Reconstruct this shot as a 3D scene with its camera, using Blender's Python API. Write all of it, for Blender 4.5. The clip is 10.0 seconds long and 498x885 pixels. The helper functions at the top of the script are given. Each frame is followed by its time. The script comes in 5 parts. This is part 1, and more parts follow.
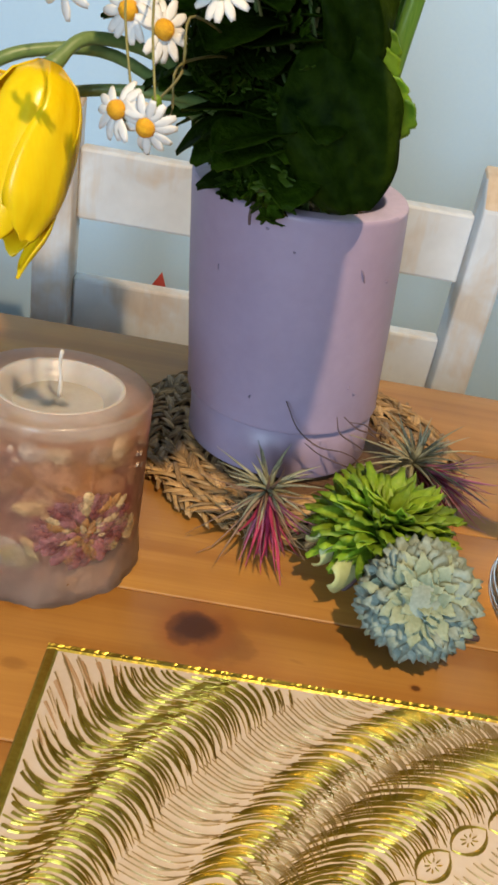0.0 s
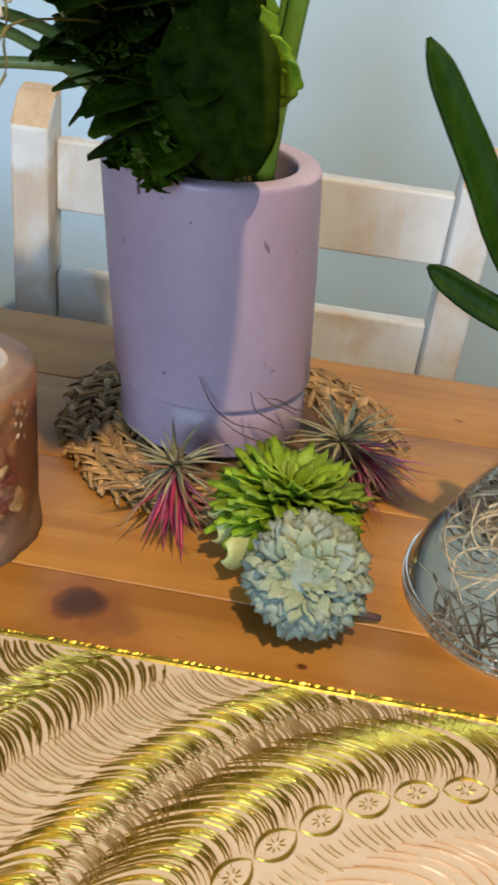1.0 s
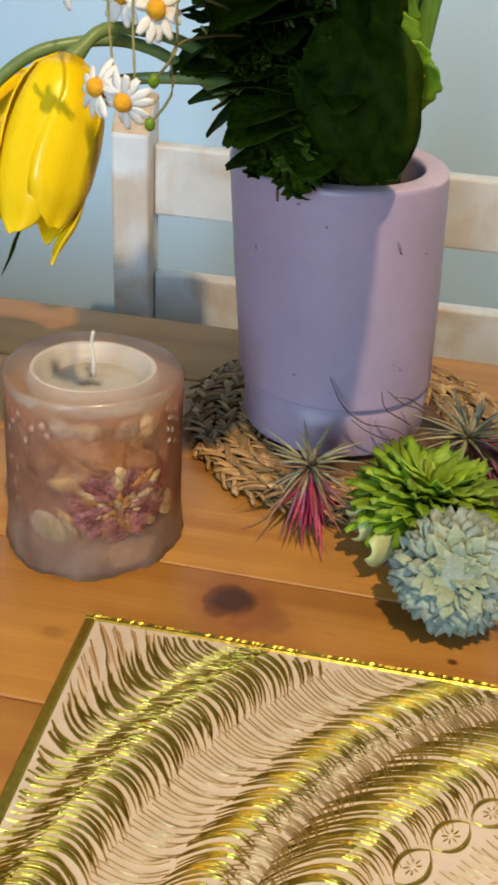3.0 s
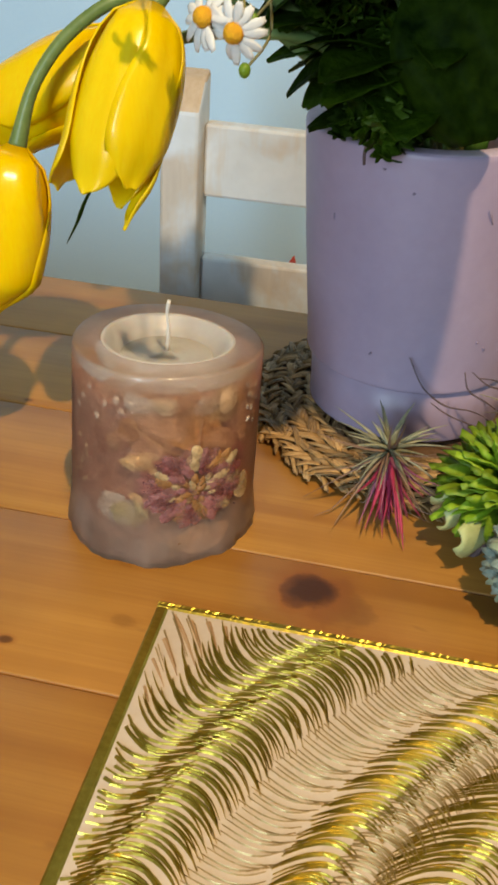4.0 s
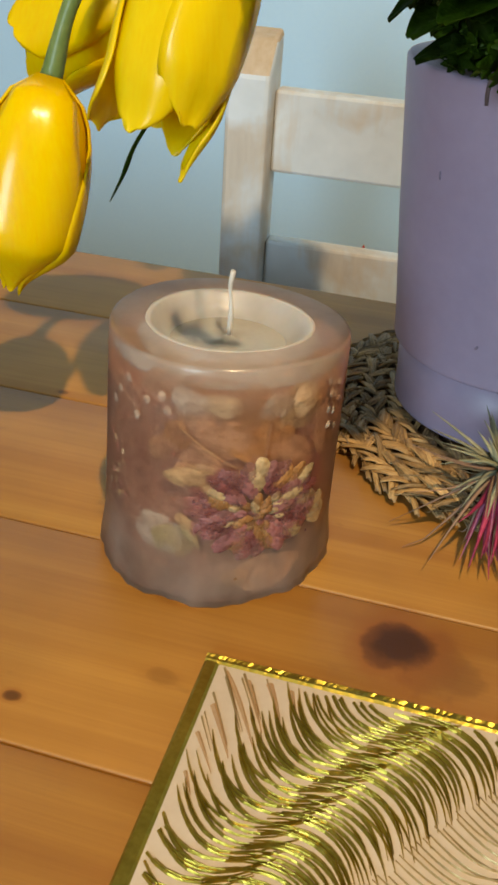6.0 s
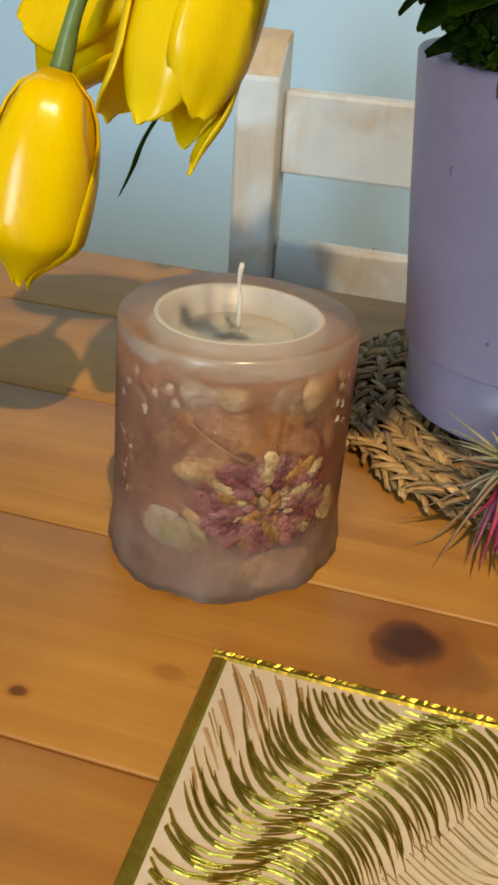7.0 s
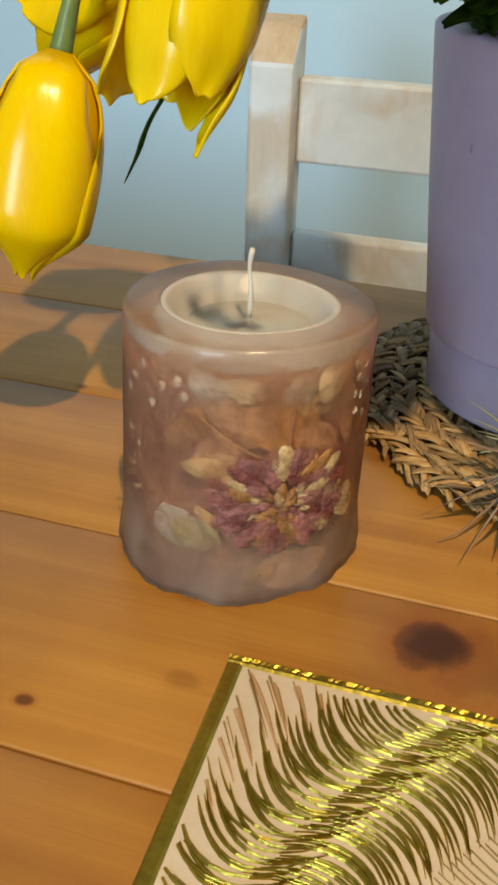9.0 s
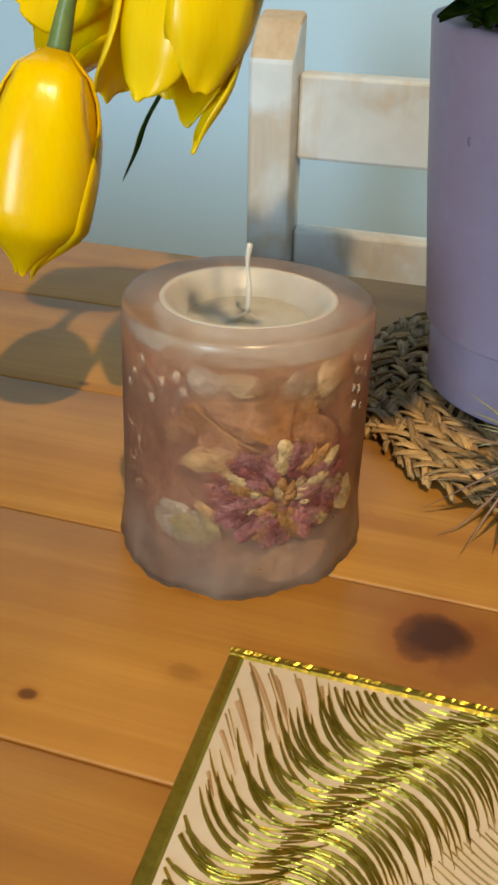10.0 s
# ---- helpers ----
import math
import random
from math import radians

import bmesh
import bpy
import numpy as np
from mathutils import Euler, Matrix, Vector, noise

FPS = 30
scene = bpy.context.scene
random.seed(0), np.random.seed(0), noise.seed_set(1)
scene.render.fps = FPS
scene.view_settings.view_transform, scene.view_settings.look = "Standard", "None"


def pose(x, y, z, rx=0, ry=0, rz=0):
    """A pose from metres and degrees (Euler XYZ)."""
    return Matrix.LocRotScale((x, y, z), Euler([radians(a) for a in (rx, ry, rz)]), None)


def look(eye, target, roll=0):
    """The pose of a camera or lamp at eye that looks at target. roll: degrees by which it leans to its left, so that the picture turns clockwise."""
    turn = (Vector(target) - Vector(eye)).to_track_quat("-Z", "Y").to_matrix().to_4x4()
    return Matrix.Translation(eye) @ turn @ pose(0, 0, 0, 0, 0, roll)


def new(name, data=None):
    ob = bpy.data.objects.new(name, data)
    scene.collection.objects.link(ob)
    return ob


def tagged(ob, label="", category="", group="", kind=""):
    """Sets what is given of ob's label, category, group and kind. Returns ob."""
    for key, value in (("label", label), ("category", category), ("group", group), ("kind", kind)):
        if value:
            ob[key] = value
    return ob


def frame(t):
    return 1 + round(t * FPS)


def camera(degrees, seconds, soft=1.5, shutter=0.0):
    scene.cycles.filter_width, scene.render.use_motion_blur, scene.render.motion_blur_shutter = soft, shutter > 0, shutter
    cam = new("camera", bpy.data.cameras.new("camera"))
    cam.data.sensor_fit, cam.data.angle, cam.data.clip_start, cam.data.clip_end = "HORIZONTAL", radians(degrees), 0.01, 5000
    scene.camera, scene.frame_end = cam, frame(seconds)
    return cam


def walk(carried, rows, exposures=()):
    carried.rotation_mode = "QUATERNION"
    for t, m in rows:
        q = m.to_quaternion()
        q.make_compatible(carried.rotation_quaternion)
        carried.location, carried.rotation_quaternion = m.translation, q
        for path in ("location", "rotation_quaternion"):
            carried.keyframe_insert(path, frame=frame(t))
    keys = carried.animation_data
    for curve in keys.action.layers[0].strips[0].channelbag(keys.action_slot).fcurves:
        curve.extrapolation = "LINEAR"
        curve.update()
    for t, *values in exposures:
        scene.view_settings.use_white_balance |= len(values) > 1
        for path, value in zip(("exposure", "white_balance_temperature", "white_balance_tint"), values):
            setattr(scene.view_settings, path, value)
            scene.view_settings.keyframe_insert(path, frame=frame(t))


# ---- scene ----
cam = camera(31.4, 10.0, soft=3.0, shutter=0.35)
PATH = [
    (0, (-0.004, 0.015, 1.069), (-0.083, 1.717, 0.02), 10.6),
    (0.5, (0.023, 0.026, 1.061), (-0.1, 1.723, 0.009), 10.1),
    (1, (0.089, 0.031, 1.061), (-0.15, 1.712, 0.004), 7.4),
    (1.5, (0.11, 0.031, 1.066), (-0.16, 1.703, 0.002), 4.3),
    (2, (0.102, 0.034, 1.067), (-0.193, 1.698, -0.002), 3.1),
    (2.5, (0.066, 0.02, 1.066), (-0.255, 1.677, -0.007), 3.6),
    (2.7, (0.057, 0.014, 1.066), (-0.279, 1.665, -0.012), 3.9),
    (3.8, (0.02, 0.017, 1.05), (-0.374, 1.655, -0.028), 4.1),
    (4, (0.013, 0.025, 1.04), (-0.383, 1.659, -0.043), 4.1),
    (4.5, (0.0, 0.048, 1.025), (-0.423, 1.671, -0.064), 4.2),
    (5, (-0.007, 0.068, 1.012), (-0.45, 1.686, -0.078), 4.3),
    (5.5, (-0.023, 0.097, 0.994), (-0.496, 1.704, -0.1), 4.6),
    (5.7, (-0.016, 0.097, 0.996), (-0.505, 1.697, -0.099), 4.3),
    (6.8, (-0.015, 0.097, 0.991), (-0.540, 1.692, -0.095), 3.5),
    (7, (-0.015, 0.097, 0.99), (-0.544, 1.694, -0.092), 3.6),
    (7.5, (-0.019, 0.104, 0.985), (-0.571, 1.696, -0.093), 2.6),
    (8, (-0.013, 0.109, 0.981), (-0.579, 1.695, -0.098), 2.2),
    (8.5, (-0.019, 0.113, 0.98), (-0.587, 1.692, -0.107), 2.0),
    (9, (-0.016, 0.11, 0.981), (-0.591, 1.686, -0.109), 1.8),
    (9.5, (-0.011, 0.11, 0.981), (-0.593, 1.681, -0.11), 1.1),
    (10, (-0.013, 0.109, 0.981), (-0.6, 1.676, -0.113), 1.0),
]
walk(cam, [(t, look(eye, target, roll)) for t, eye, target, roll in PATH],
     exposures=((0.0, 0.05, 6600, 10), (2.7, 0.05, 6550, 9), (4.0, -0.01, 6900, 5), (7.0, -0.09, 7000, 3), (8.5, -0.02, 7000, 2), (10.0, -0.04, 7000, 2)))

# ---- world and light ----
world = bpy.data.worlds.new("world")
world.use_nodes = True
scene.world = world
sky = world.node_tree.nodes.new("ShaderNodeTexSky")
sky.sky_type, sky.sun_disc, sky.sun_elevation, sky.sun_rotation = "NISHITA", False, radians(25), radians(-100)
world.node_tree.links.new(sky.outputs[0], world.node_tree.nodes["Background"].inputs[0])
world.node_tree.nodes["Background"].inputs[1].default_value = 0.08
scene.view_settings.exposure = 0.0


def lamp(name, kind, place, target, energy, colour, size, size_y=0.0):
    data = bpy.data.lights.new(name, kind)
    data.energy, data.color = energy, colour
    if kind == "AREA":
        data.shape, data.size, data.size_y = "RECTANGLE", size, size_y
    else:
        data.shadow_soft_size = size
    if kind == "SPOT":  # an opaque shade keeps the light off the ceiling
        data.spot_size, data.spot_blend = radians(174), 0.25
    ob = new(name, data)
    ob.matrix_world = look(place, target)
    return ob


lamp("room_lamp", "SPOT", (0.28, -0.15, 2.05), (0.2, 0.1, 0.75), 76, (1.0, 0.725, 0.44), 0.016)
lamp("window_daylight", "AREA", (-0.36, -2.26, 1.55), (-0.36, 0.0, 1.40), 60, (0.57, 0.775, 1.0), 0.76, 1.20)

# ---- materials ----


def graph(name, rough=0.5, metal=0.0, spec=0.5):
    m = bpy.data.materials.new(name)
    m.use_nodes = True
    nt = m.node_tree
    b = nt.nodes["Principled BSDF"]
    b.inputs["Roughness"].default_value, b.inputs["Metallic"].default_value = rough, metal
    b.inputs["Specular IOR Level"].default_value = spec
    return m, nt, b


def node(nt, kind, links=(), **values):
    n = nt.nodes.new(kind)
    for key, value in values.items():
        n.inputs[key.replace("_", " ")].default_value = value
    for key, out in dict(links).items():
        nt.links.new(out, n.inputs[key])
    return n


def coords(nt, scale=(1, 1, 1), shuffle=0.0):
    """Object coordinates, scaled, and shifted at random from object to object."""
    tc = nt.nodes.new("ShaderNodeTexCoord")
    mp = node(nt, "ShaderNodeMapping", {"Vector": tc.outputs["Object"]})
    mp.inputs["Scale"].default_value = scale
    out = mp.outputs[0]
    if shuffle:
        info = nt.nodes.new("ShaderNodeObjectInfo")
        mul = nt.nodes.new("ShaderNodeMath")
        mul.operation = "MULTIPLY"
        mul.inputs[1].default_value = shuffle
        nt.links.new(info.outputs["Random"], mul.inputs[0])
        add = nt.nodes.new("ShaderNodeVectorMath")
        nt.links.new(out, add.inputs[0])
        nt.links.new(mul.outputs[0], add.inputs[1])
        out = add.outputs[0]
    return out


def noise_tex(nt, vec, scale, detail=4.0, rough=0.6, distort=0.0):
    n = node(nt, "ShaderNodeTexNoise", {"Vector": vec}, Scale=scale, Detail=detail, Roughness=rough, Distortion=distort)
    return n.outputs["Fac"]


def ramp(nt, fac, *stops):
    r = nt.nodes.new("ShaderNodeValToRGB")
    els = r.color_ramp.elements
    while len(els) < len(stops):
        els.new(0.5)
    for e, (p, c) in zip(els, stops):
        e.position, e.color = p, (*c, 1) if len(c) == 3 else c
    nt.links.new(fac, r.inputs[0])
    return r.outputs[0]


def mix(nt, fac, a, b, mode="MIX"):
    n = nt.nodes.new("ShaderNodeMix")
    n.data_type, n.blend_type = "RGBA", mode
    for socket, value in ((n.inputs[0], fac), (n.inputs[6], a), (n.inputs[7], b)):
        if isinstance(value, (int, float)):
            socket.default_value = value
        elif isinstance(value, tuple):
            socket.default_value = (*value, 1)
        else:
            nt.links.new(value, socket)
    return n.outputs[2]


def math_node(nt, op, a, b=0.0):
    n = nt.nodes.new("ShaderNodeMath")
    n.operation = op
    for socket, value in zip(n.inputs, (a, b)):
        if isinstance(value, (int, float)):
            socket.default_value = value
        else:
            nt.links.new(value, socket)
    return n.outputs[0]


def bump(nt, b, height, strength=0.3, distance=0.001):
    n = node(nt, "ShaderNodeBump", {"Height": height}, Strength=strength, Distance=distance)
    nt.links.new(n.outputs[0], b.inputs["Normal"])


def mottled(name, dark, light, scale, rough=0.5, metal=0.0, fine=8.0, relief=0.2, distance=0.0005, sss=0.0, sheen=0.0, stretch=(1, 1, 1), by_object=0.0, spec=0.5, through_light=0.0):
    """A surface whose colour wanders between two tones at two scales, with fine relief."""
    m, nt, b = graph(name, rough, metal, spec)
    vec = coords(nt, stretch, 7.0)
    a = noise_tex(nt, vec, scale, 4)
    f = noise_tex(nt, vec, scale * fine, 3)
    both = math_node(nt, "ADD", math_node(nt, "MULTIPLY", a, 0.65), math_node(nt, "MULTIPLY", f, 0.35))
    col = ramp(nt, both, (0.32, dark), (0.68, light))
    if by_object:
        info = nt.nodes.new("ShaderNodeObjectInfo")
        hsv = node(nt, "ShaderNodeHueSaturation", {"Color": col})
        nt.links.new(math_node(nt, "ADD", math_node(nt, "MULTIPLY", info.outputs["Random"], 2 * by_object), 1 - by_object), hsv.inputs["Value"])
        col = hsv.outputs[0]
    nt.links.new(col, b.inputs["Base Color"])
    if relief:
        bump(nt, b, f, relief, distance)
    if sss:
        b.inputs["Subsurface Weight"].default_value = sss
        b.inputs["Subsurface Radius"].default_value = (1, 0.6, 0.4)
        b.inputs["Subsurface Scale"].default_value = 0.006
    if sheen:
        b.inputs["Sheen Weight"].default_value = sheen
    if through_light:
        tr = nt.nodes.new("ShaderNodeBsdfTranslucent")
        nt.links.new(col, tr.inputs[0])
        ms = nt.nodes.new("ShaderNodeMixShader")
        ms.inputs[0].default_value = through_light
        nt.links.new(b.outputs[0], ms.inputs[1])
        nt.links.new(tr.outputs[0], ms.inputs[2])
        nt.links.new(ms.outputs[0], nt.nodes["Material Output"].inputs["Surface"])
    return m


def pine(name, knots):
    """Oiled pine: grain along x, year rings, and dark knots at the given places (x, y, length, breadth, strength)."""
    m, nt, b = graph(name, 0.42)
    plain = coords(nt)
    vec = coords(nt, (1.2, 9.0, 9.0), 3.0)
    warp = noise_tex(nt, vec, 2.2, 3)
    rings = noise_tex(nt, coords(nt, (0.9, 26, 26), 3.0), 2.0, 3, 0.5, 0.6)
    fibre = noise_tex(nt, coords(nt, (3, 160, 160), 3.0), 3.0, 5, 0.7)
    base = ramp(nt, rings, (0.3, (0.35, 0.156, 0.030)), (0.5, (0.47, 0.235, 0.048)), (0.72, (0.56, 0.302, 0.068)))
    col = mix(nt, math_node(nt, "MULTIPLY", fibre, 0.9), base, (0.32, 0.132, 0.027))
    blotch = ramp(nt, noise_tex(nt, plain, 9.0, 3), (0.35, (0.80, 0.78, 0.74)), (0.7, (1.08, 1.06, 1.02)))
    col = mix(nt, 1.0, col, blotch, "MULTIPLY")
    specks = ramp(nt, noise_tex(nt, coords(nt, (0.5, 1, 1)), 90.0, 2), (0.70, (0, 0, 0)), (0.78, (1, 1, 1)))
    col = mix(nt, math_node(nt, "MULTIPLY", specks, 0.35), col, (0.20, 0.08, 0.02))
    info = nt.nodes.new("ShaderNodeObjectInfo")
    hsv = node(nt, "ShaderNodeHueSaturation", {"Color": col})
    nt.links.new(math_node(nt, "ADD", math_node(nt, "MULTIPLY", info.outputs["Random"], 0.22), 0.9), hsv.inputs["Value"])
    col = hsv.outputs[0]
    wob = node(nt, "ShaderNodeTexNoise", {"Vector": plain}, Scale=70.0, Detail=4.0)
    for x, y, lx, ly, strength in knots:
        mp = node(nt, "ShaderNodeMapping", {"Vector": plain})
        mp.vector_type = "TEXTURE"
        mp.inputs["Location"].default_value = (x, y, 0.75)
        mp.inputs["Rotation"].default_value = (0, 0, radians(-28 if lx > 0.015 else 0))
        mp.inputs["Scale"].default_value = (lx, ly, 1)
        ln = nt.nodes.new("ShaderNodeVectorMath")
        ln.operation = "LENGTH"
        nt.links.new(mp.outputs[0], ln.inputs[0])
        d = math_node(nt, "ADD", ln.outputs["Value"], math_node(nt, "MULTIPLY", math_node(nt, "SUBTRACT", wob.outputs["Fac"], 0.5), 0.7))
        halo = ramp(nt, d, (0.45, (1, 1, 1)), (0.72, (0.5, 0.5, 0.5)), (1.15, (0, 0, 0)))
        core = ramp(nt, d, (0.30, (1, 1, 1)), (0.50, (0.55, 0.55, 0.55)), (0.60, (0, 0, 0)))
        col = mix(nt, math_node(nt, "MULTIPLY", halo, 0.9 * strength), col, (0.28, 0.095, 0.016))
        col = mix(nt, math_node(nt, "MULTIPLY", core, 0.88 * strength), col, (0.036, 0.012, 0.003))
    nt.links.new(col, b.inputs["Base Color"])
    rr = node(nt, "ShaderNodeMapRange", {"Value": warp})
    rr.inputs["To Min"].default_value, rr.inputs["To Max"].default_value = 0.32, 0.55
    nt.links.new(rr.outputs[0], b.inputs["Roughness"])
    bump(nt, b, fibre, 0.25, 0.0004)
    return m


KNOTS = ((0.004, 0.3440, 0.042, 0.028, 0.45), (-0.004, 0.3470, 0.025, 0.024, 1.0), (0.108, 0.3315, 0.004, 0.003, 0.9), (-0.131, 0.280, 0.006, 0.004, 0.8), (-0.205, 0.475, 0.005, 0.003, 0.6),
         (0.20, 0.60, 0.006, 0.003, 0.7), (-0.085, 0.305, 0.010, 0.007, 0.25), (-0.10, 0.345, 0.016, 0.005, 0.2), (0.26, 0.20, 0.012, 0.01, 0.9))
PINE = pine("oiled_pine", KNOTS)
PINE_PLAIN = pine("oiled_pine_legs", ())
WALL_PAINT = mottled("pale_blue_paint", (0.54, 0.77, 0.97), (0.59, 0.81, 0.98), 3.0, 0.75, relief=0.25, fine=60, distance=0.0006)
ROOM_PAINT = mottled("cream_paint", (0.26, 0.245, 0.22), (0.31, 0.295, 0.27), 2.0, 0.8, relief=0.15, fine=50)
FLOORBOARD = mottled("dark_floorboards", (0.12, 0.07, 0.04), (0.20, 0.12, 0.07), 3.0, 0.5, stretch=(1, 8, 1))


def painted_wood(name):
    """White limewashed wood with raw wood rubbed through in places."""
    m, nt, b = graph(name, 0.55)
    vec = coords(nt, (1, 1, 1), 5.0)
    wear = noise_tex(nt, vec, 12.0, 4, 0.55, 0.3)
    streak = noise_tex(nt, coords(nt, (60, 60, 6), 5.0), 2.0, 4)
    raw = ramp(nt, streak, (0.3, (0.46, 0.34, 0.22)), (0.7, (0.62, 0.50, 0.36)))
    paint = ramp(nt, noise_tex(nt, vec, 25.0, 3), (0.3, (0.64, 0.69, 0.73)), (0.7, (0.74, 0.79, 0.83)))
    fac = ramp(nt, math_node(nt, "ADD", math_node(nt, "MULTIPLY", wear, 0.8), math_node(nt, "MULTIPLY", streak, 0.2)), (0.49, (0.02, 0.02, 0.02)), (0.63, (0.70, 0.70, 0.70)))
    nt.links.new(mix(nt, fac, paint, raw), b.inputs["Base Color"])
    bump(nt, b, streak, 0.2, 0.0005)
    return m


WHITEWASH = painted_wood("limewashed_wood")
RAW_WOOD = mottled("rubbed_raw_wood", (0.50, 0.36, 0.22), (0.66, 0.55, 0.42), 18.0, 0.6, stretch=(1, 1, 0.3))
LILAC = mottled("lilac_glaze", (0.298, 0.236, 0.334), (0.354, 0.284, 0.392), 9.0, 0.40, relief=0.15, fine=14, distance=0.0006)
LILAC_RIM = mottled("lilac_rim", (0.40, 0.32, 0.43), (0.50, 0.40, 0.52), 30.0, 0.5, relief=0.3)
CHIP = mottled("chipped_glaze", (0.20, 0.15, 0.22), (0.30, 0.24, 0.32), 60.0, 0.7)
SOIL = mottled("wet_dark_soil", (0.012, 0.010, 0.008), (0.035, 0.026, 0.018), 90.0, 0.9, relief=0.8, distance=0.003)
SEAGRASS = mottled("dried_seagrass", (0.11, 0.055, 0.017), (0.56, 0.36, 0.15), 25.0, 0.5, stretch=(1, 8, 8), relief=0.5, by_object=0.45)
# darker seagrass copy: the shade between the strands is put into its colour
SEAGRASS_SHADED = mottled("shaded_seagrass", (0.07, 0.035, 0.015), (0.16, 0.085, 0.04), 40.0, 0.8)
MAT_CREAM = mottled("cream_card", (0.60, 0.50, 0.40), (0.69, 0.60, 0.50), 7.0, 0.6, relief=0.1, fine=40)
GOLD = mottled("gold_foil", (0.30, 0.225, 0.030), (0.50, 0.385, 0.065), 55.0, 0.35, 0.92, relief=0.4, distance=0.0005)
GOLD_DULL = mottled("matt_gold_print", (0.34, 0.24, 0.10), (0.50, 0.37, 0.18), 40.0, 0.42, 0.6, relief=0.3)
COPPER = mottled("copper_print", (0.50, 0.30, 0.15), (0.60, 0.39, 0.21), 50.0, 0.40, 0.3)
YELLOW = mottled("yellow_petal", (0.94, 0.63, 0.003), (0.96, 0.75, 0.008), 26.0, 0.22, stretch=(3, 3, 0.35), relief=0.25, distance=0.0003, through_light=0.32)
YELLOW_PALE = mottled("yellow_green_petal", (0.92, 0.66, 0.004), (0.95, 0.77, 0.014), 26.0, 0.26, stretch=(3, 3, 0.35), relief=0.25, distance=0.0003, through_light=0.32)
STEM = mottled("tulip_stem_green", (0.10, 0.17, 0.045), (0.20, 0.27, 0.09), 30.0, 0.4, through_light=0.1)
OLIVE = mottled("olive_stem", (0.15, 0.13, 0.04), (0.22, 0.21, 0.07), 30.0, 0.45)
# dark green taken near black: shade within the bunch is put into both colours
LEAF = mottled("shaded_dark_leaf", (0.002, 0.009, 0.0004), (0.034, 0.068, 0.003), 26.0, 0.6, relief=0.7, distance=0.0025, by_object=0.45, through_light=0.22, spec=0.05)
LEAF_BROAD = mottled("broad_shaded_leaf", (0.001, 0.006, 0.0004), (0.024, 0.046, 0.003), 16.0, 0.6, relief=0.5, distance=0.003, through_light=0.12, spec=0.03)
LEAF_BRIGHT = mottled("bright_leaf", (0.12, 0.26, 0.012), (0.28, 0.46, 0.03), 22.0, 0.42, relief=0.4, by_object=0.25, through_light=0.3)
LEAF_FRESH = mottled("fresh_leaf", (0.035, 0.075, 0.006), (0.085, 0.145, 0.014), 22.0, 0.5, relief=0.4, by_object=0.3, through_light=0.25, spec=0.15)
BLADE = mottled("stalk_green", (0.09, 0.24, 0.035), (0.20, 0.40, 0.07), 14.0, 0.36, stretch=(8, 8, 0.6), through_light=0.25)
HYACINTH = mottled("hyacinth_leaf", (0.003, 0.020, 0.001), (0.022, 0.060, 0.003), 16.0, 0.45, spec=0.08, stretch=(2, 2, 0.5), through_light=0.12)
WHITE_PETAL = mottled("white_petal", (0.74, 0.74, 0.70), (0.85, 0.85, 0.81), 60.0, 0.55, through_light=0.25)
DISC = mottled("chamomile_disc", (0.62, 0.27, 0.005), (0.85, 0.46, 0.01), 700.0, 0.6, relief=0.9, distance=0.0008, fine=3)
LIME = mottled("lime_petal", (0.12, 0.25, 0.008), (0.32, 0.46, 0.03), 45.0, 0.5, through_light=0.25, by_object=0.35)
SAGE_WARM = mottled("warm_sage_petal", (0.24, 0.30, 0.19), (0.39, 0.45, 0.30), 60.0, 0.6, through_light=0.15)
LIME_PALE = mottled("pale_lime_petal", (0.48, 0.55, 0.22), (0.62, 0.66, 0.32), 45.0, 0.5, through_light=0.2)
SAGE = mottled("sage_petal", (0.17, 0.225, 0.18), (0.35, 0.42, 0.35), 60.0, 0.6, through_light=0.15, by_object=0.14)
SILVER = mottled("silver_green_leaf", (0.17, 0.17, 0.09), (0.40, 0.38, 0.25), 60.0, 0.6, by_object=0.3)
AIR_PINK = mottled("crimson_leaf", (0.30, 0.015, 0.06), (0.52, 0.06, 0.14), 60.0, 0.5, by_object=0.3, through_light=0.2)
AIR_MAUVE = mottled("mauve_leaf", (0.36, 0.08, 0.16), (0.56, 0.19, 0.32), 60.0, 0.5, by_object=0.3, through_light=0.2)
AIR_BROWN = mottled("dry_air_leaf", (0.16, 0.10, 0.06), (0.30, 0.18, 0.12), 60.0, 0.6, by_object=0.3)
TWIG = mottled("dry_twig", (0.06, 0.035, 0.035), (0.13, 0.08, 0.075), 80.0, 0.7)
ROOT = mottled("white_root", (0.62, 0.54, 0.42), (0.80, 0.72, 0.58), 60.0, 0.5)
BULB = mottled("purple_bulb_skin", (0.07, 0.012, 0.020), (0.20, 0.045, 0.055), 30.0, 0.35, stretch=(2, 2, 0.4))
BULB_TAN = mottled("tan_bulb_scale", (0.30, 0.16, 0.05), (0.46, 0.28, 0.10), 30.0, 0.5)
RED = mottled("red_felt", (0.45, 0.05, 0.04), (0.58, 0.09, 0.07), 40.0, 0.8)
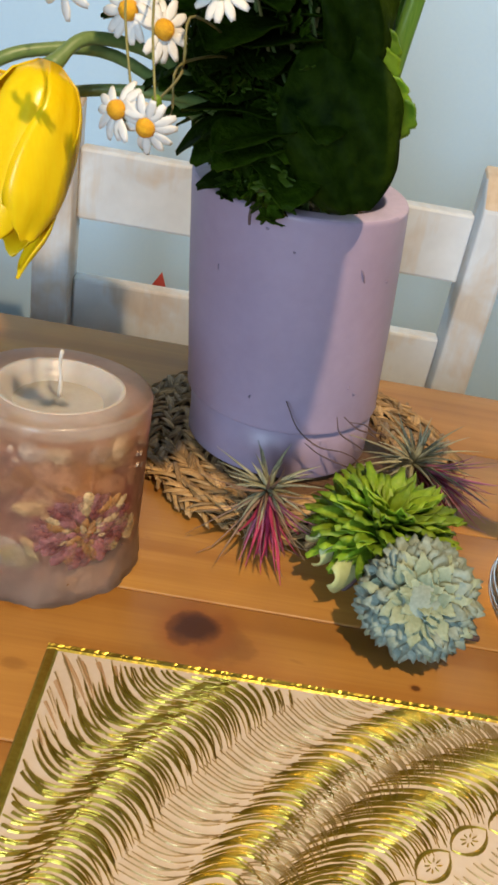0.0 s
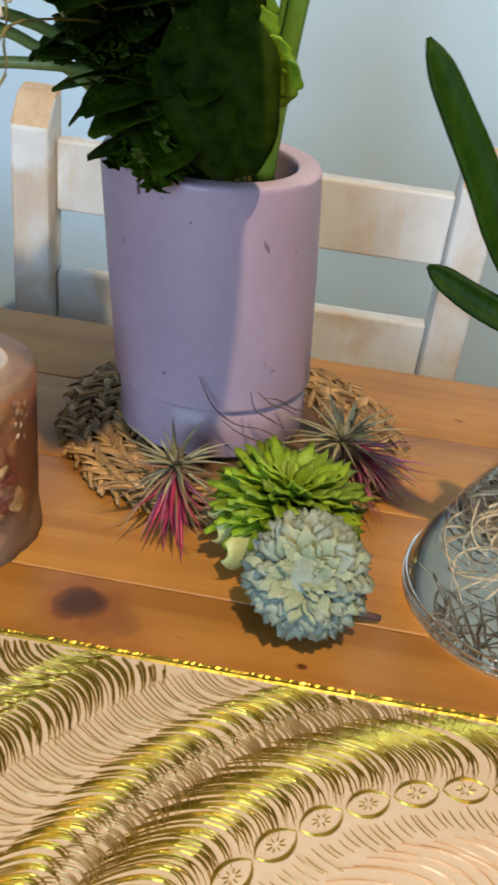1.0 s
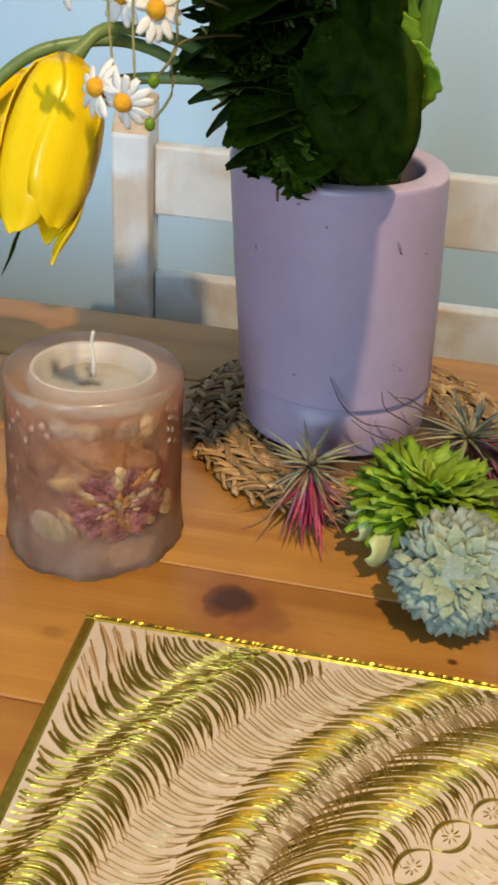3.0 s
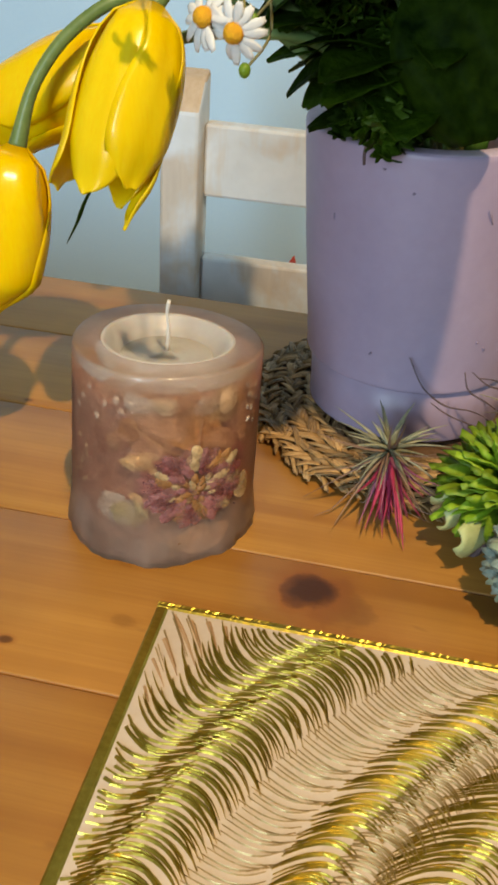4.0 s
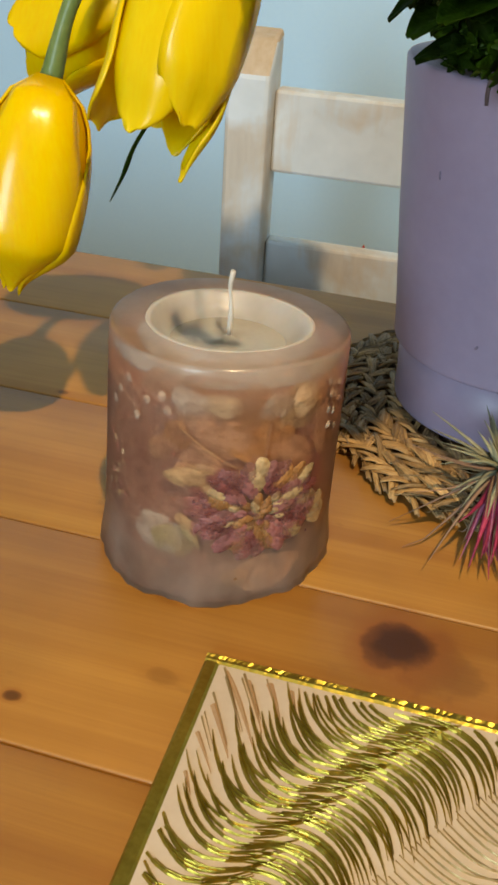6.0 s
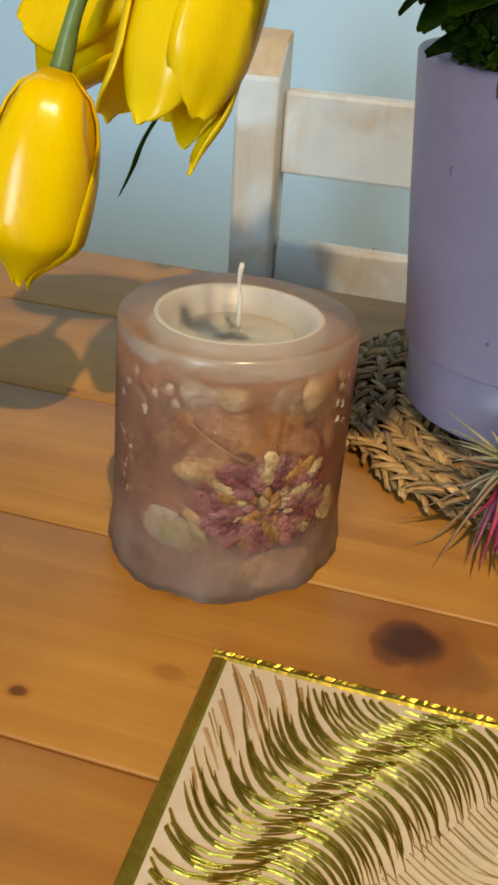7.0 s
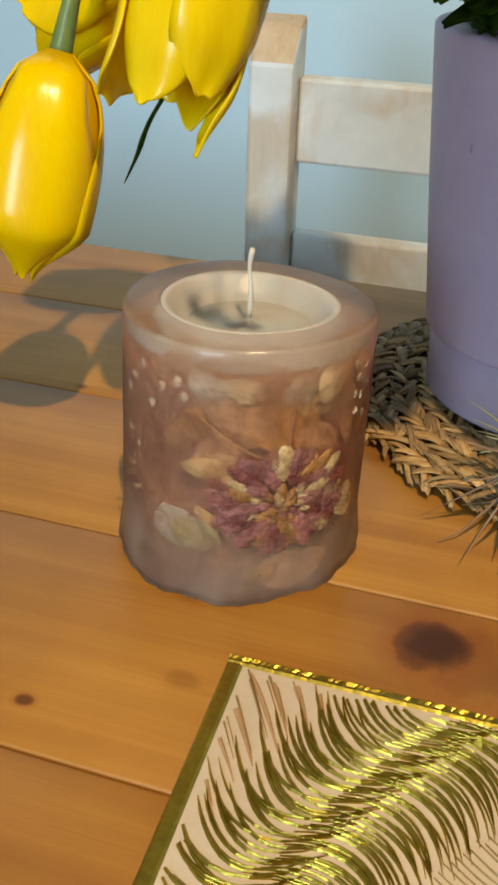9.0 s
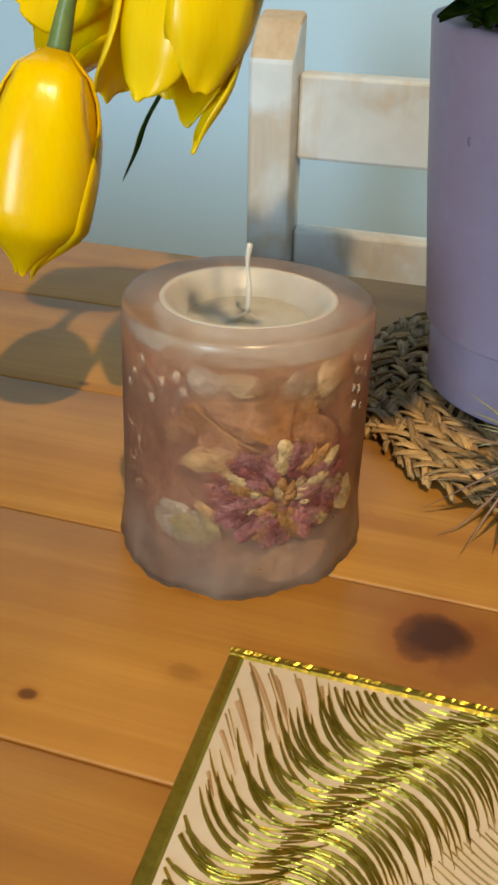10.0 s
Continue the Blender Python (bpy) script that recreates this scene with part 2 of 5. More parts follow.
# candle
WAX_CORE = mottled("rose_wax", (0.12, 0.055, 0.040), (0.30, 0.165, 0.11), 45.0, 0.5, sss=0.4, relief=0.1)
WAX_WHITE = mottled("white_wax", (0.43, 0.40, 0.37), (0.50, 0.475, 0.445), 20.0, 0.38, sss=0.5, relief=0.08)
WAX_POOL = mottled("set_wax_pool", (0.40, 0.37, 0.32), (0.46, 0.43, 0.38), 30.0, 0.25, sss=0.4, relief=0.08)
WICK = mottled("cotton_wick", (0.70, 0.62, 0.52), (0.80, 0.74, 0.64), 200.0, 0.8)
DRY = {}
for tone, dark, light in (("rose", (0.22, 0.065, 0.065), (0.38, 0.165, 0.15)), ("amber", (0.31, 0.13, 0.035), (0.44, 0.22, 0.075)), ("cream", (0.46, 0.33, 0.18), (0.64, 0.50, 0.32)),
                          ("ivory", (0.50, 0.41, 0.32), (0.72, 0.63, 0.52)), ("tan", (0.42, 0.27, 0.12), (0.60, 0.43, 0.22)), ("maroon", (0.13, 0.03, 0.03), (0.25, 0.07, 0.06)),
                          ("peach", (0.34, 0.17, 0.085), (0.48, 0.28, 0.16)), ("celery", (0.30, 0.25, 0.10), (0.46, 0.40, 0.20))):
    m = mottled("dried_" + tone, dark, light, 130.0, 0.5, relief=0.9, distance=0.0012, by_object=0.25, fine=4)
    # dried petals are patchily see-through
    tree = m.node_tree
    see = tree.nodes.new("ShaderNodeBsdfTransparent")
    blend = tree.nodes.new("ShaderNodeMixShader")
    tree.links.new(ramp(tree, noise_tex(tree, coords(tree, (1, 1, 1), 3.0), 90.0, 4), (0.36, (0.05, 0.05, 0.05)), (0.64, (0.75, 0.75, 0.75))), blend.inputs[0])
    tree.links.new(tree.nodes["Principled BSDF"].outputs[0], blend.inputs[1])
    tree.links.new(see.outputs[0], blend.inputs[2])
    tree.links.new(blend.outputs[0], tree.nodes["Material Output"].inputs["Surface"])
    DRY[tone] = m


def frosted():
    """Cloudy wax: a milky skin in drifts over clear wax that blurs what is set in it."""
    m, nt, b = graph("cloudy_wax", 0.20)
    vec = coords(nt)
    height = math_node(nt, "MULTIPLY", node(nt, "ShaderNodeSeparateXYZ", {"Vector": vec}).outputs["Z"], 9.0)
    body_tone = ramp(nt, noise_tex(nt, vec, 25, 4), (0.35, (0.20, 0.10, 0.068)), (0.65, (0.31, 0.175, 0.125)))
    grey_tone = ramp(nt, noise_tex(nt, vec, 40, 4), (0.35, (0.23, 0.17, 0.13)), (0.65, (0.36, 0.28, 0.225)))
    poured = ramp(nt, height, (0.16, (1, 1, 1)), (0.42, (0, 0, 0)), (0.70, (0, 0, 0)), (0.97, (1, 1, 1)))
    nt.links.new(mix(nt, poured, body_tone, grey_tone), b.inputs["Base Color"])
    inner = nt.nodes.new("ShaderNodeBsdfRefraction")
    inner.inputs["Color"].default_value = (0.90, 0.78, 0.69, 1)
    inner.inputs["Roughness"].default_value = 0.31
    inner.inputs["IOR"].default_value = 1.32
    level = ramp(nt, height, (0.0, (0.48, 0.48, 0.48)), (0.18, (0.40, 0.40, 0.40)), (0.32, (0.20, 0.20, 0.20)), (0.60, (0.12, 0.12, 0.12)), (0.78, (0.20, 0.20, 0.20)), (0.95, (0.64, 0.64, 0.64)))
    fac = math_node(nt, "ADD", level, math_node(nt, "MULTIPLY", math_node(nt, "SUBTRACT", noise_tex(nt, vec, 45, 4), 0.5), 0.45))
    ms = nt.nodes.new("ShaderNodeMixShader")
    nt.links.new(fac, ms.inputs[0])
    nt.links.new(inner.outputs[0], ms.inputs[1])
    nt.links.new(b.outputs[0], ms.inputs[2])
    nt.links.new(ms.outputs[0], nt.nodes["Material Output"].inputs["Surface"])
    bump(nt, b, noise_tex(nt, vec, 60, 3), 0.2, 0.001)
    return m


WAX_CLOUDY = frosted()


def clear(name, ior, tint):
    m, nt, b = graph(name, 0.02)
    b.inputs["Transmission Weight"].default_value, b.inputs["IOR"].default_value = 1.0, ior
    b.inputs["Base Color"].default_value = (*tint, 1)
    return m


GLASS = clear("clear_glass", 1.45, (0.97, 0.99, 0.99))
WATER = clear("water", 1.38, (0.36, 0.34, 0.28))

# ---- helpers for shapes ----


def part(name, bm, material, parent=None, label="", smooth=True):
    me = bpy.data.meshes.new(name)
    bm.normal_update()
    bm.to_mesh(me)
    bm.free()
    me.polygons.foreach_set("use_smooth", [smooth] * len(me.polygons))
    me.materials.append(material)
    ob = new(name, me)
    ob.parent = parent
    if label:
        tagged(ob, label)
    return ob


def thing(name, place, turn, label, category, group=""):
    ob = new(name)
    ob.empty_display_size = 0.02
    ob.matrix_basis = pose(*place, 0, 0, turn)
    return tagged(ob, label, category, group)


def box(bm, lo, hi, bevel=0.0, m=None):
    c = [(a + b) / 2 for a, b in zip(lo, hi)]
    s = [b - a for a, b in zip(lo, hi)]
    r = bmesh.ops.create_cube(bm, size=1, matrix=Matrix.Translation(c) @ Matrix.Diagonal((*s, 1)))
    vs = r["verts"]
    if bevel:
        es = list({e for v in vs for e in v.link_edges})
        out = bmesh.ops.bevel(bm, geom=es, offset=bevel, segments=2, affect="EDGES", profile=0.5)
        vs = list({v for f in out["faces"] for v in f.verts} | {v for v in vs if v.is_valid})
    if m is not None:
        bmesh.ops.transform(bm, matrix=m, verts=[v for v in vs if v.is_valid])
    return bm


def one_box(lo, hi, bevel=0.0, m=None):
    return box(bmesh.new(), lo, hi, bevel, m)


def lathe(profile, n=64, bend=None):
    """A surface turned about z from (radius, height) pairs; a radius of 0 closes it. bend moves each place."""
    bm = bmesh.new()
    rings = []
    for r, z in profile:
        if r < 1e-6:
            rings.append([bm.verts.new((0, 0, z))])
        else:
            rings.append([bm.verts.new((r * math.cos(2 * math.pi * i / n), r * math.sin(2 * math.pi * i / n), z)) for i in range(n)])
    for a, b in zip(rings, rings[1:]):
        for i in range(n):
            j = (i + 1) % n
            if len(a) == 1 and len(b) == 1:
                continue
            if len(a) == 1:
                bm.faces.new((a[0], b[j], b[i]))
            elif len(b) == 1:
                bm.faces.new((a[i], a[j], b[0]))
            else:
                bm.faces.new((a[i], a[j], b[j], b[i]))
    if bend:
        for v in bm.verts:
            v.co = bend(v.co)
    bmesh.ops.recalc_face_normals(bm, faces=bm.faces)
    return bm


def glide(points, steps=6):
    """A smooth line through the points."""
    p = [Vector(q) for q in points]
    p = [2 * p[0] - p[1]] + p + [2 * p[-1] - p[-2]]
    out = []
    for i in range(1, len(p) - 2):
        for k in range(steps):
            t = k / steps
            a, b, c, d = p[i - 1], p[i], p[i + 1], p[i + 2]
            out.append(0.5 * (2 * b + (c - a) * t + (2 * a - 5 * b + 4 * c - d) * t * t + (3 * b - a - 3 * c + d) * t ** 3))
    return out + [p[-2]]


def tube(bm, points, radius, n=8, flat=1.0, side=None):
    """A tapered tube along points; radius is a number or a function of 0..1; flat squeezes it across."""
    up = Vector(side) if side else Vector((0.13, 0.21, 0.97))
    rings = []
    last = len(points) - 1
    for i, p in enumerate(points):
        d = (points[min(i + 1, last)] - points[max(i - 1, 0)]).normalized()
        a = d.cross(up)
        a = a.normalized() if a.length > 1e-4 else d.orthogonal().normalized()
        b = a.cross(d)
        r = radius(i / last) if callable(radius) else radius
        rings.append([bm.verts.new(p + r * (math.cos(2 * math.pi * k / n) * a + flat * math.sin(2 * math.pi * k / n) * b)) for k in range(n)])
    for s, t in zip(rings, rings[1:]):
        for k in range(n):
            bm.faces.new((s[k], s[(k + 1) % n], t[(k + 1) % n], t[k]))
    bm.faces.new(rings[0][::-1])
    bm.faces.new(rings[-1])
    return bm


def sheet(bm, place, nu=6, nv=8, thick=0.0006, m=None):
    """A thin closed leaf: place(u, v) gives a point for u in -1..1 across and v in 0..1 along."""
    grid = [[Vector(place(-1 + 2 * i / nu, j / nv)) for i in range(nu + 1)] for j in range(nv + 1)]
    layers = []
    for side in (0.5, -0.5):
        rows = []
        for j in range(nv + 1):
            row = []
            for i in range(nu + 1):
                du = grid[j][min(i + 1, nu)] - grid[j][max(i - 1, 0)]
                dv = grid[min(j + 1, nv)][i] - grid[max(j - 1, 0)][i]
                n = du.cross(dv)
                n = n.normalized() if n.length > 1e-12 else Vector((0, 0, 1))
                co = grid[j][i] + n * thick * side
                row.append(bm.verts.new(m @ co if m is not None else co))
            rows.append(row)
        layers.append(rows)
    a, b = layers
    for j in range(nv):
        for i in range(nu):
            bm.faces.new((a[j][i], a[j][i + 1], a[j + 1][i + 1], a[j + 1][i]))
            bm.faces.new((b[j][i], b[j + 1][i], b[j + 1][i + 1], b[j][i + 1]))
    rim = [(j, 0) for j in range(nv)] + [(nv, i) for i in range(nu)] + [(j, nu) for j in range(nv, 0, -1)] + [(0, i) for i in range(nu, 0, -1)]
    for (j, i), (q, p) in zip(rim, rim[1:] + rim[:1]):
        bm.faces.new((a[j][i], a[q][p], b[q][p], b[j][i]))
    return bm


def aim(place, direction, roll=0.0):
    """A pose at place whose z axis points along direction, rolled about it."""
    q = Vector(direction).to_track_quat("Z", "Y")
    return Matrix.Translation(place) @ q.to_matrix().to_4x4() @ Matrix.Rotation(radians(roll), 4, "Z")


# ---- room ----
tagged(part("floor", one_box((-1.95, -2.35, -0.1), (2.15, 1.4, 0.0)), FLOORBOARD, smooth=False), "dark brown wooden floor of the room", "floor", kind="structure")
tagged(part("wall_north", one_box((-1.95, 1.25, 0.0), (2.15, 1.4, 2.45)), WALL_PAINT, smooth=False), "plain pale blue painted plaster wall", "wall", kind="structure")
tagged(part("wall_east", one_box((2.0, -2.2, 0.0), (2.15, 1.25, 2.45)), ROOM_PAINT, smooth=False), "plain cream painted wall", "wall", kind="structure")
tagged(part("wall_west", one_box((-1.95, -2.2, 0.0), (-1.8, 1.25, 2.45)), ROOM_PAINT, smooth=False), "plain cream painted wall", "wall", kind="structure")
bm = bmesh.new()
for lo, hi in (((-1.95, -2.35, 0), (-0.76, -2.2, 2.45)), ((0.04, -2.35, 0), (2.15, -2.2, 2.45)), ((-0.76, -2.35, 0), (0.04, -2.2, 0.92)), ((-0.76, -2.35, 2.18), (0.04, -2.2, 2.45))):
    box(bm, lo, hi)
tagged(part("wall_south", bm, ROOM_PAINT, smooth=False), "cream painted wall with a window opening", "wall", kind="structure")
tagged(part("ceiling", one_box((-1.95, -2.35, 2.45), (2.15, 1.4, 2.55)), ROOM_PAINT, smooth=False), "plain pale ceiling", "ceiling", kind="structure")

# ---- table ----
TOP = 0.75
table = thing("dining_table", (0, 0, 0), 4.0, "oiled knotty pine plank dining table, honey coloured", "table")
EDGES = (-0.262, -0.158, -0.053, 0.052, 0.156, 0.262, 0.368, 0.470, 0.570, 0.666)
for k, (y0, y1) in enumerate(zip(EDGES, EDGES[1:])):
    bm = one_box((-0.80, y0 + 0.0003, TOP - 0.032), (0.85, y1 - 0.0003, TOP), 0.0013)
    part("plank", bm, PINE, table)
for x in (-0.74, 0.72):
    for y in (-0.20, 0.53):
        part("leg", one_box((x, y, 0.0), (x + 0.07, y + 0.07, TOP - 0.032), 0.004), PINE_PLAIN, table)
for lo, hi in (((-0.67, -0.185, 0.62), (0.72, -0.16, TOP - 0.032)), ((-0.67, 0.56, 0.62), (0.72, 0.585, TOP - 0.032)), ((-0.72, -0.13, 0.62), (-0.70, 0.53, TOP - 0.032)), ((0.74, -0.13, 0.62), (0.76, 0.53, TOP - 0.032))):
    part("apron", one_box(lo, hi, 0.002), PINE_PLAIN, table)

# ---- chair ----
chair = thing("dining_chair", (-0.272, 0.858, 0), 5.0, "white limewashed wooden ladder-back chair, paint rubbed at the edges", "chair")


def chair_post(x):
    bm = bmesh.new()
    w0, w1 = 0.0225, 0.016
    vs = []
    for z, y0, y1 in ((0, -0.02, 0.026), (0.45, -0.02, 0.026), (0.848, -0.018, 0.028)):
        vs.append([bm.verts.new((x + a, b, z)) for a, b in ((-w0, y0), (w1, y0), (w1, y1), (-w0, y1))])
    vs.append([bm.verts.new((x + a, b, z)) for a, b, z in ((-w0, 0.006, 0.874), (w1, 0.006, 0.874), (w1, 0.029, 0.880), (-w0, 0.029, 0.880))])
    for p, q in zip(vs, vs[1:]):
        for i in range(4):
            bm.faces.new((p[i], p[(i + 1) % 4], q[(i + 1) % 4], q[i]))
    bm.faces.new(vs[0][::-1])
    bm.faces.new(vs[-1])
    bmesh.ops.bevel(bm, geom=list(bm.edges), offset=0.004, segments=2, affect="EDGES", profile=0.5)
    return bm


for x in (0.0, 0.43):
    post = part("back_post", chair_post(x), WHITEWASH, chair, smooth=False)
    post.data.materials.append(RAW_WOOD)
    for face in post.data.polygons:
        if face.center.z > 0.846 and face.normal.z > 0.3:
            face.material_index = 1
for z0, z1 in ((0.763, 0.834), (0.628, 0.699), (0.50, 0.56)):
    part("back_slat", one_box((0.016, 0.004, z0), (0.4075, 0.024, z1), 0.003), WHITEWASH, chair, smooth=False)
part("seat", one_box((-0.025, -0.40, 0.43), (0.455, -0.02, 0.455), 0.006), WHITEWASH, chair, smooth=False)
for x in (0.0, 0.43):
    part("front_leg", one_box((x - 0.02, -0.39, 0), (x + 0.02, -0.35, 0.43), 0.003), WHITEWASH, chair, smooth=False)
part("stretcher", one_box((0.02, -0.385, 0.2), (0.41, -0.36, 0.24), 0.003), WHITEWASH, chair, smooth=False)

# ---- red pennant on the wall ----
bm = bmesh.new()
sheet(bm, lambda u, v: (u * 0.042 * (1 - v) + 0.008 * v, -0.004 * math.sin(3 * v), 0.085 * v), 4, 6, 0.0015)
flag = part("pennant", bm, RED)
flag.matrix_basis = pose(-0.243, 1.2455, 0.485)
tagged(flag, "small red felt triangle pinned to the blue wall", "pennant")

# ---- place mat ----
mat = thing("place_mat", (0.21, 0.135, TOP), 4.3, "cream card place mat printed with raised gold foil feather strokes", "place mat")
HALF_X, HALF_Y = 0.290, 0.2005
part("card", one_box((-HALF_X, -HALF_Y, 0.0005), (HALF_X, HALF_Y, 0.0022), 0.0005), MAT_CREAM, mat)
for lo, hi in (((-HALF_X, HALF_Y - 0.0045), (HALF_X, HALF_Y)), ((-HALF_X, -HALF_Y), (HALF_X, -HALF_Y + 0.0045)), ((-HALF_X, -HALF_Y + 0.0045), (-HALF_X + 0.0055, HALF_Y - 0.0045)), ((HALF_X - 0.0055, -HALF_Y + 0.0045), (HALF_X, HALF_Y - 0.0045))):
    bm = bmesh.new()
    ripple = random.Random(3)
    n = 520
    long_x = hi[0] - lo[0] > hi[1] - lo[1]
    strip = []
    for k in range(n + 1):
        f = k / n
        a = 0.00032 * ripple.uniform(-1, 1)
        if long_x:
            x = lo[0] + f * (hi[0] - lo[0])
            strip.append([bm.verts.new((x, y, z)) for y, z in ((lo[1], 0.0022), (lo[1] + 0.001, 0.0030 + a / 3), ((lo[1] + hi[1]) / 2, 0.0027 + a), (hi[1] - 0.001, 0.0031 - a / 3), (hi[1], 0.0022))])
        else:
            y = lo[1] + f * (hi[1] - lo[1])
            strip.append([bm.verts.new((x, y, z)) for x, z in ((lo[0], 0.0022), (lo[0] + 0.001, 0.0030), ((lo[0] + hi[0]) / 2, 0.0030), (hi[0] - 0.001, 0.0030), (hi[0], 0.0022))])
    for a, b in zip(strip, strip[1:]):
        for i in range(4):
            bm.faces.new((a[i], a[i + 1], b[i + 1], b[i]))
    bmesh.ops.recalc_face_normals(bm, faces=bm.faces)
    part("border", bm, GOLD, mat, "shiny gold foil border", smooth=False)


def stroke(bm, line, width, height=0.0006, skew=1.0):
    """A crescent-shaped raised stroke along a line of (x, y), clipped to the card."""
    last = len(line) - 1
    rows = []
    for i, (x, y) in enumerate(line):
        x2, y2 = line[min(i + 1, last)]
        x1, y1 = line[max(i - 1, 0)]
        d = math.hypot(x2 - x1, y2 - y1) or 1
        w = width * math.sin(math.pi * min(max((i + 0.25) / (last + 0.5), 0), 1) ** skew) ** 0.8
        px, py = -(y2 - y1) / d * w, (x2 - x1) / d * w
        rows.append(((x + px, y + py, 0.00215), (x, y, 0.0023 + height), (x - px, y - py, 0.00215)))
    lim_x, lim_y = HALF_X - 0.0056, HALF_Y - 0.0046
    rows = [r for r in rows if all(abs(p[0]) < lim_x and abs(p[1]) < lim_y for p in r)]
    if len(rows) < 3:
        return
    vs = [[bm.verts.new(p) for p in r] for r in rows]
    for a, b in zip(vs, vs[1:]):
        bm.faces.new((a[0], a[1], b[1], b[0]))
        bm.faces.new((a[1], a[2], b[2], b[1]))


def feather_row(r_out, r_in, sweep, count, width, kind, seed, start=0.0, jitter=0.22):
    """A ring of curved strokes between two radii; sweep gives how far they swing round on the way in, kind which end is ragged."""
    r = random.Random(seed)
    bm = bmesh.new()
    for k in range(count):
        a0 = start + 2 * math.pi * (k + r.uniform(-jitter, jitter)) / count
        if kind == "out":
            ro, ri = r_out + r.uniform(-0.006, 0.006), r_in + r.uniform(-0.0015, 0.0015)
        else:
            ro, ri = r_out + r.uniform(-0.0015, 0.0015), r_in + r.uniform(-0.003, 0.003)
        sw = r.uniform(0.9, 1.1)
        line = []
        for i in range(10):
            u = i / 9
            c1, c2, c4 = sweep
            rad, ang = ro + (ri - ro) * u, sw * (ro - ri) / ro * (c1 * u + c2 * u * u + c4 * u ** 4)
            a = a0 - ang
            line.append((rad * math.cos(a), rad * math.sin(a)))
        stroke(bm, line, width * r.uniform(0.7, 1.25), skew=0.78 if kind == "out" else 1.0)
    return bm


for name, material, label, args in (
        ("foil_feather", GOLD, "raised gold foil strokes", (0.319, 0.279, (-0.75, 0.5, 0.50), 1040, 0.00080, "out", 11)),
        ("foil_feather", GOLD, "raised gold foil strokes", (0.288, 0.253, (1.1, -1.05, 0.0), 1120, 0.00080, "in", 12)),
        ("foil_feather", GOLD, "raised gold foil strokes", (0.2295, 0.207, (1.9, -1.25, 0.0), 960, 0.00080, "in", 13)),
        ("foil_feather", GOLD_DULL, "matt gold strokes", (0.213, 0.193, (1.1, -1.05, 0.0), 820, 0.00070, "in", 14)),
        ("foil_feather", GOLD, "raised gold foil strokes", (0.2005, 0.166, (2.6, -1.7, 0.0), 860, 0.00062, "in", 15)),
        ("pale_feather", GOLD_DULL, "thin matt gold strokes", (0.254, 0.230, (0.0, 0.05, 0.33), 640, 0.00044, "in", 16)),
        ("pale_feather", GOLD_DULL, "thin matt gold strokes", (0.372, 0.318, (-0.28, -0.2, 0.0), 640, 0.00055, "out", 17)),
        ("pale_feather", COPPER, "broad tan strokes", (0.345, 0.312, (-0.3, -0.2, 0.0), 250, 0.0013, "out", 18)),
        ("pale_feather", GOLD_DULL, "thin matt gold strokes", (0.152, 0.142, (0.2, 0.2, 0.0), 260, 0.00042, "in", 19)),
        ("pale_feather", COPPER, "thin copper strokes", (0.140, 0.112, (2.6, -1.4, 0.0), 120, 0.00070, "in", 20)),
        ("foil_feather", GOLD, "raised gold foil strokes", (0.105, 0.080, (2.2, -1.4, 0.0), 220, 0.0009, "in", 21))):
    tagged(part(name, feather_row(*args), material, mat, label, smooth=False), kind="stuff")
# the ring of pierced beads
BEAD_R, BEADS = 0.161, 46
for k in range(BEADS):
    bm = bmesh.new()
    ln, wd = 0.0103, 0.0058
    for sgn in (1, -1):
        stroke(bm, [(-ln + 2 * ln * i / 9, sgn * wd * math.sin(math.pi * i / 9) ** 0.7) for i in range(10)], 0.0011, 0.0007)
    for i in range(8):
        a = 2 * math.pi * i / 8
        stroke(bm, [(0.0045 * f * math.cos(a), 0.0030 * f * math.sin(a)) for f in (0.35, 0.6, 0.8, 1.0)], 0.00045, 0.0004)
    a = 2 * math.pi * k / BEADS + 0.02
    x, y = BEAD_R * math.cos(a), BEAD_R * math.sin(a)
    bead = part("bead", bm, GOLD, mat, smooth=False)
    bead.matrix_basis = pose(x, y, 0, 0, 0, math.degrees(a) + 90)

# ---- woven coaster ----
coaster = thing("woven_trivet", (0.005, 0.537, TOP), 0, "round braided seagrass trivet under the lilac pot", "trivet")


def uneven_disc(co):
    a = math.atan2(co.y, co.x)
    k = 1 + 0.012 * math.sin(5 * a) + 0.010 * math.sin(9 * a + 1)
    return Vector((co.x * k, co.y * k, co.z))


# disc under the braid, coloured dark as the shade in its gaps
part("backing", lathe([(0, 0.0004), (0.104, 0.0004), (0.109, 0.003), (0.105, 0.006), (0, 0.006)], 60, uneven_disc), SEAGRASS_SHADED, coaster)


def wisp():
    bm = bmesh.new()
    sheet(bm, lambda u, v: (-0.0105 + 0.021 * v + 0.001 * u, u * 0.0025 * math.sin(math.pi * (0.10 + 0.80 * v)) ** 0.35, 0.0022 * math.sin(math.pi * v) + 0.0005 * math.cos(5 * u)), 6, 6, 0.0007)
    me_ob = part("strand", bm, SEAGRASS, coaster)
    return me_ob


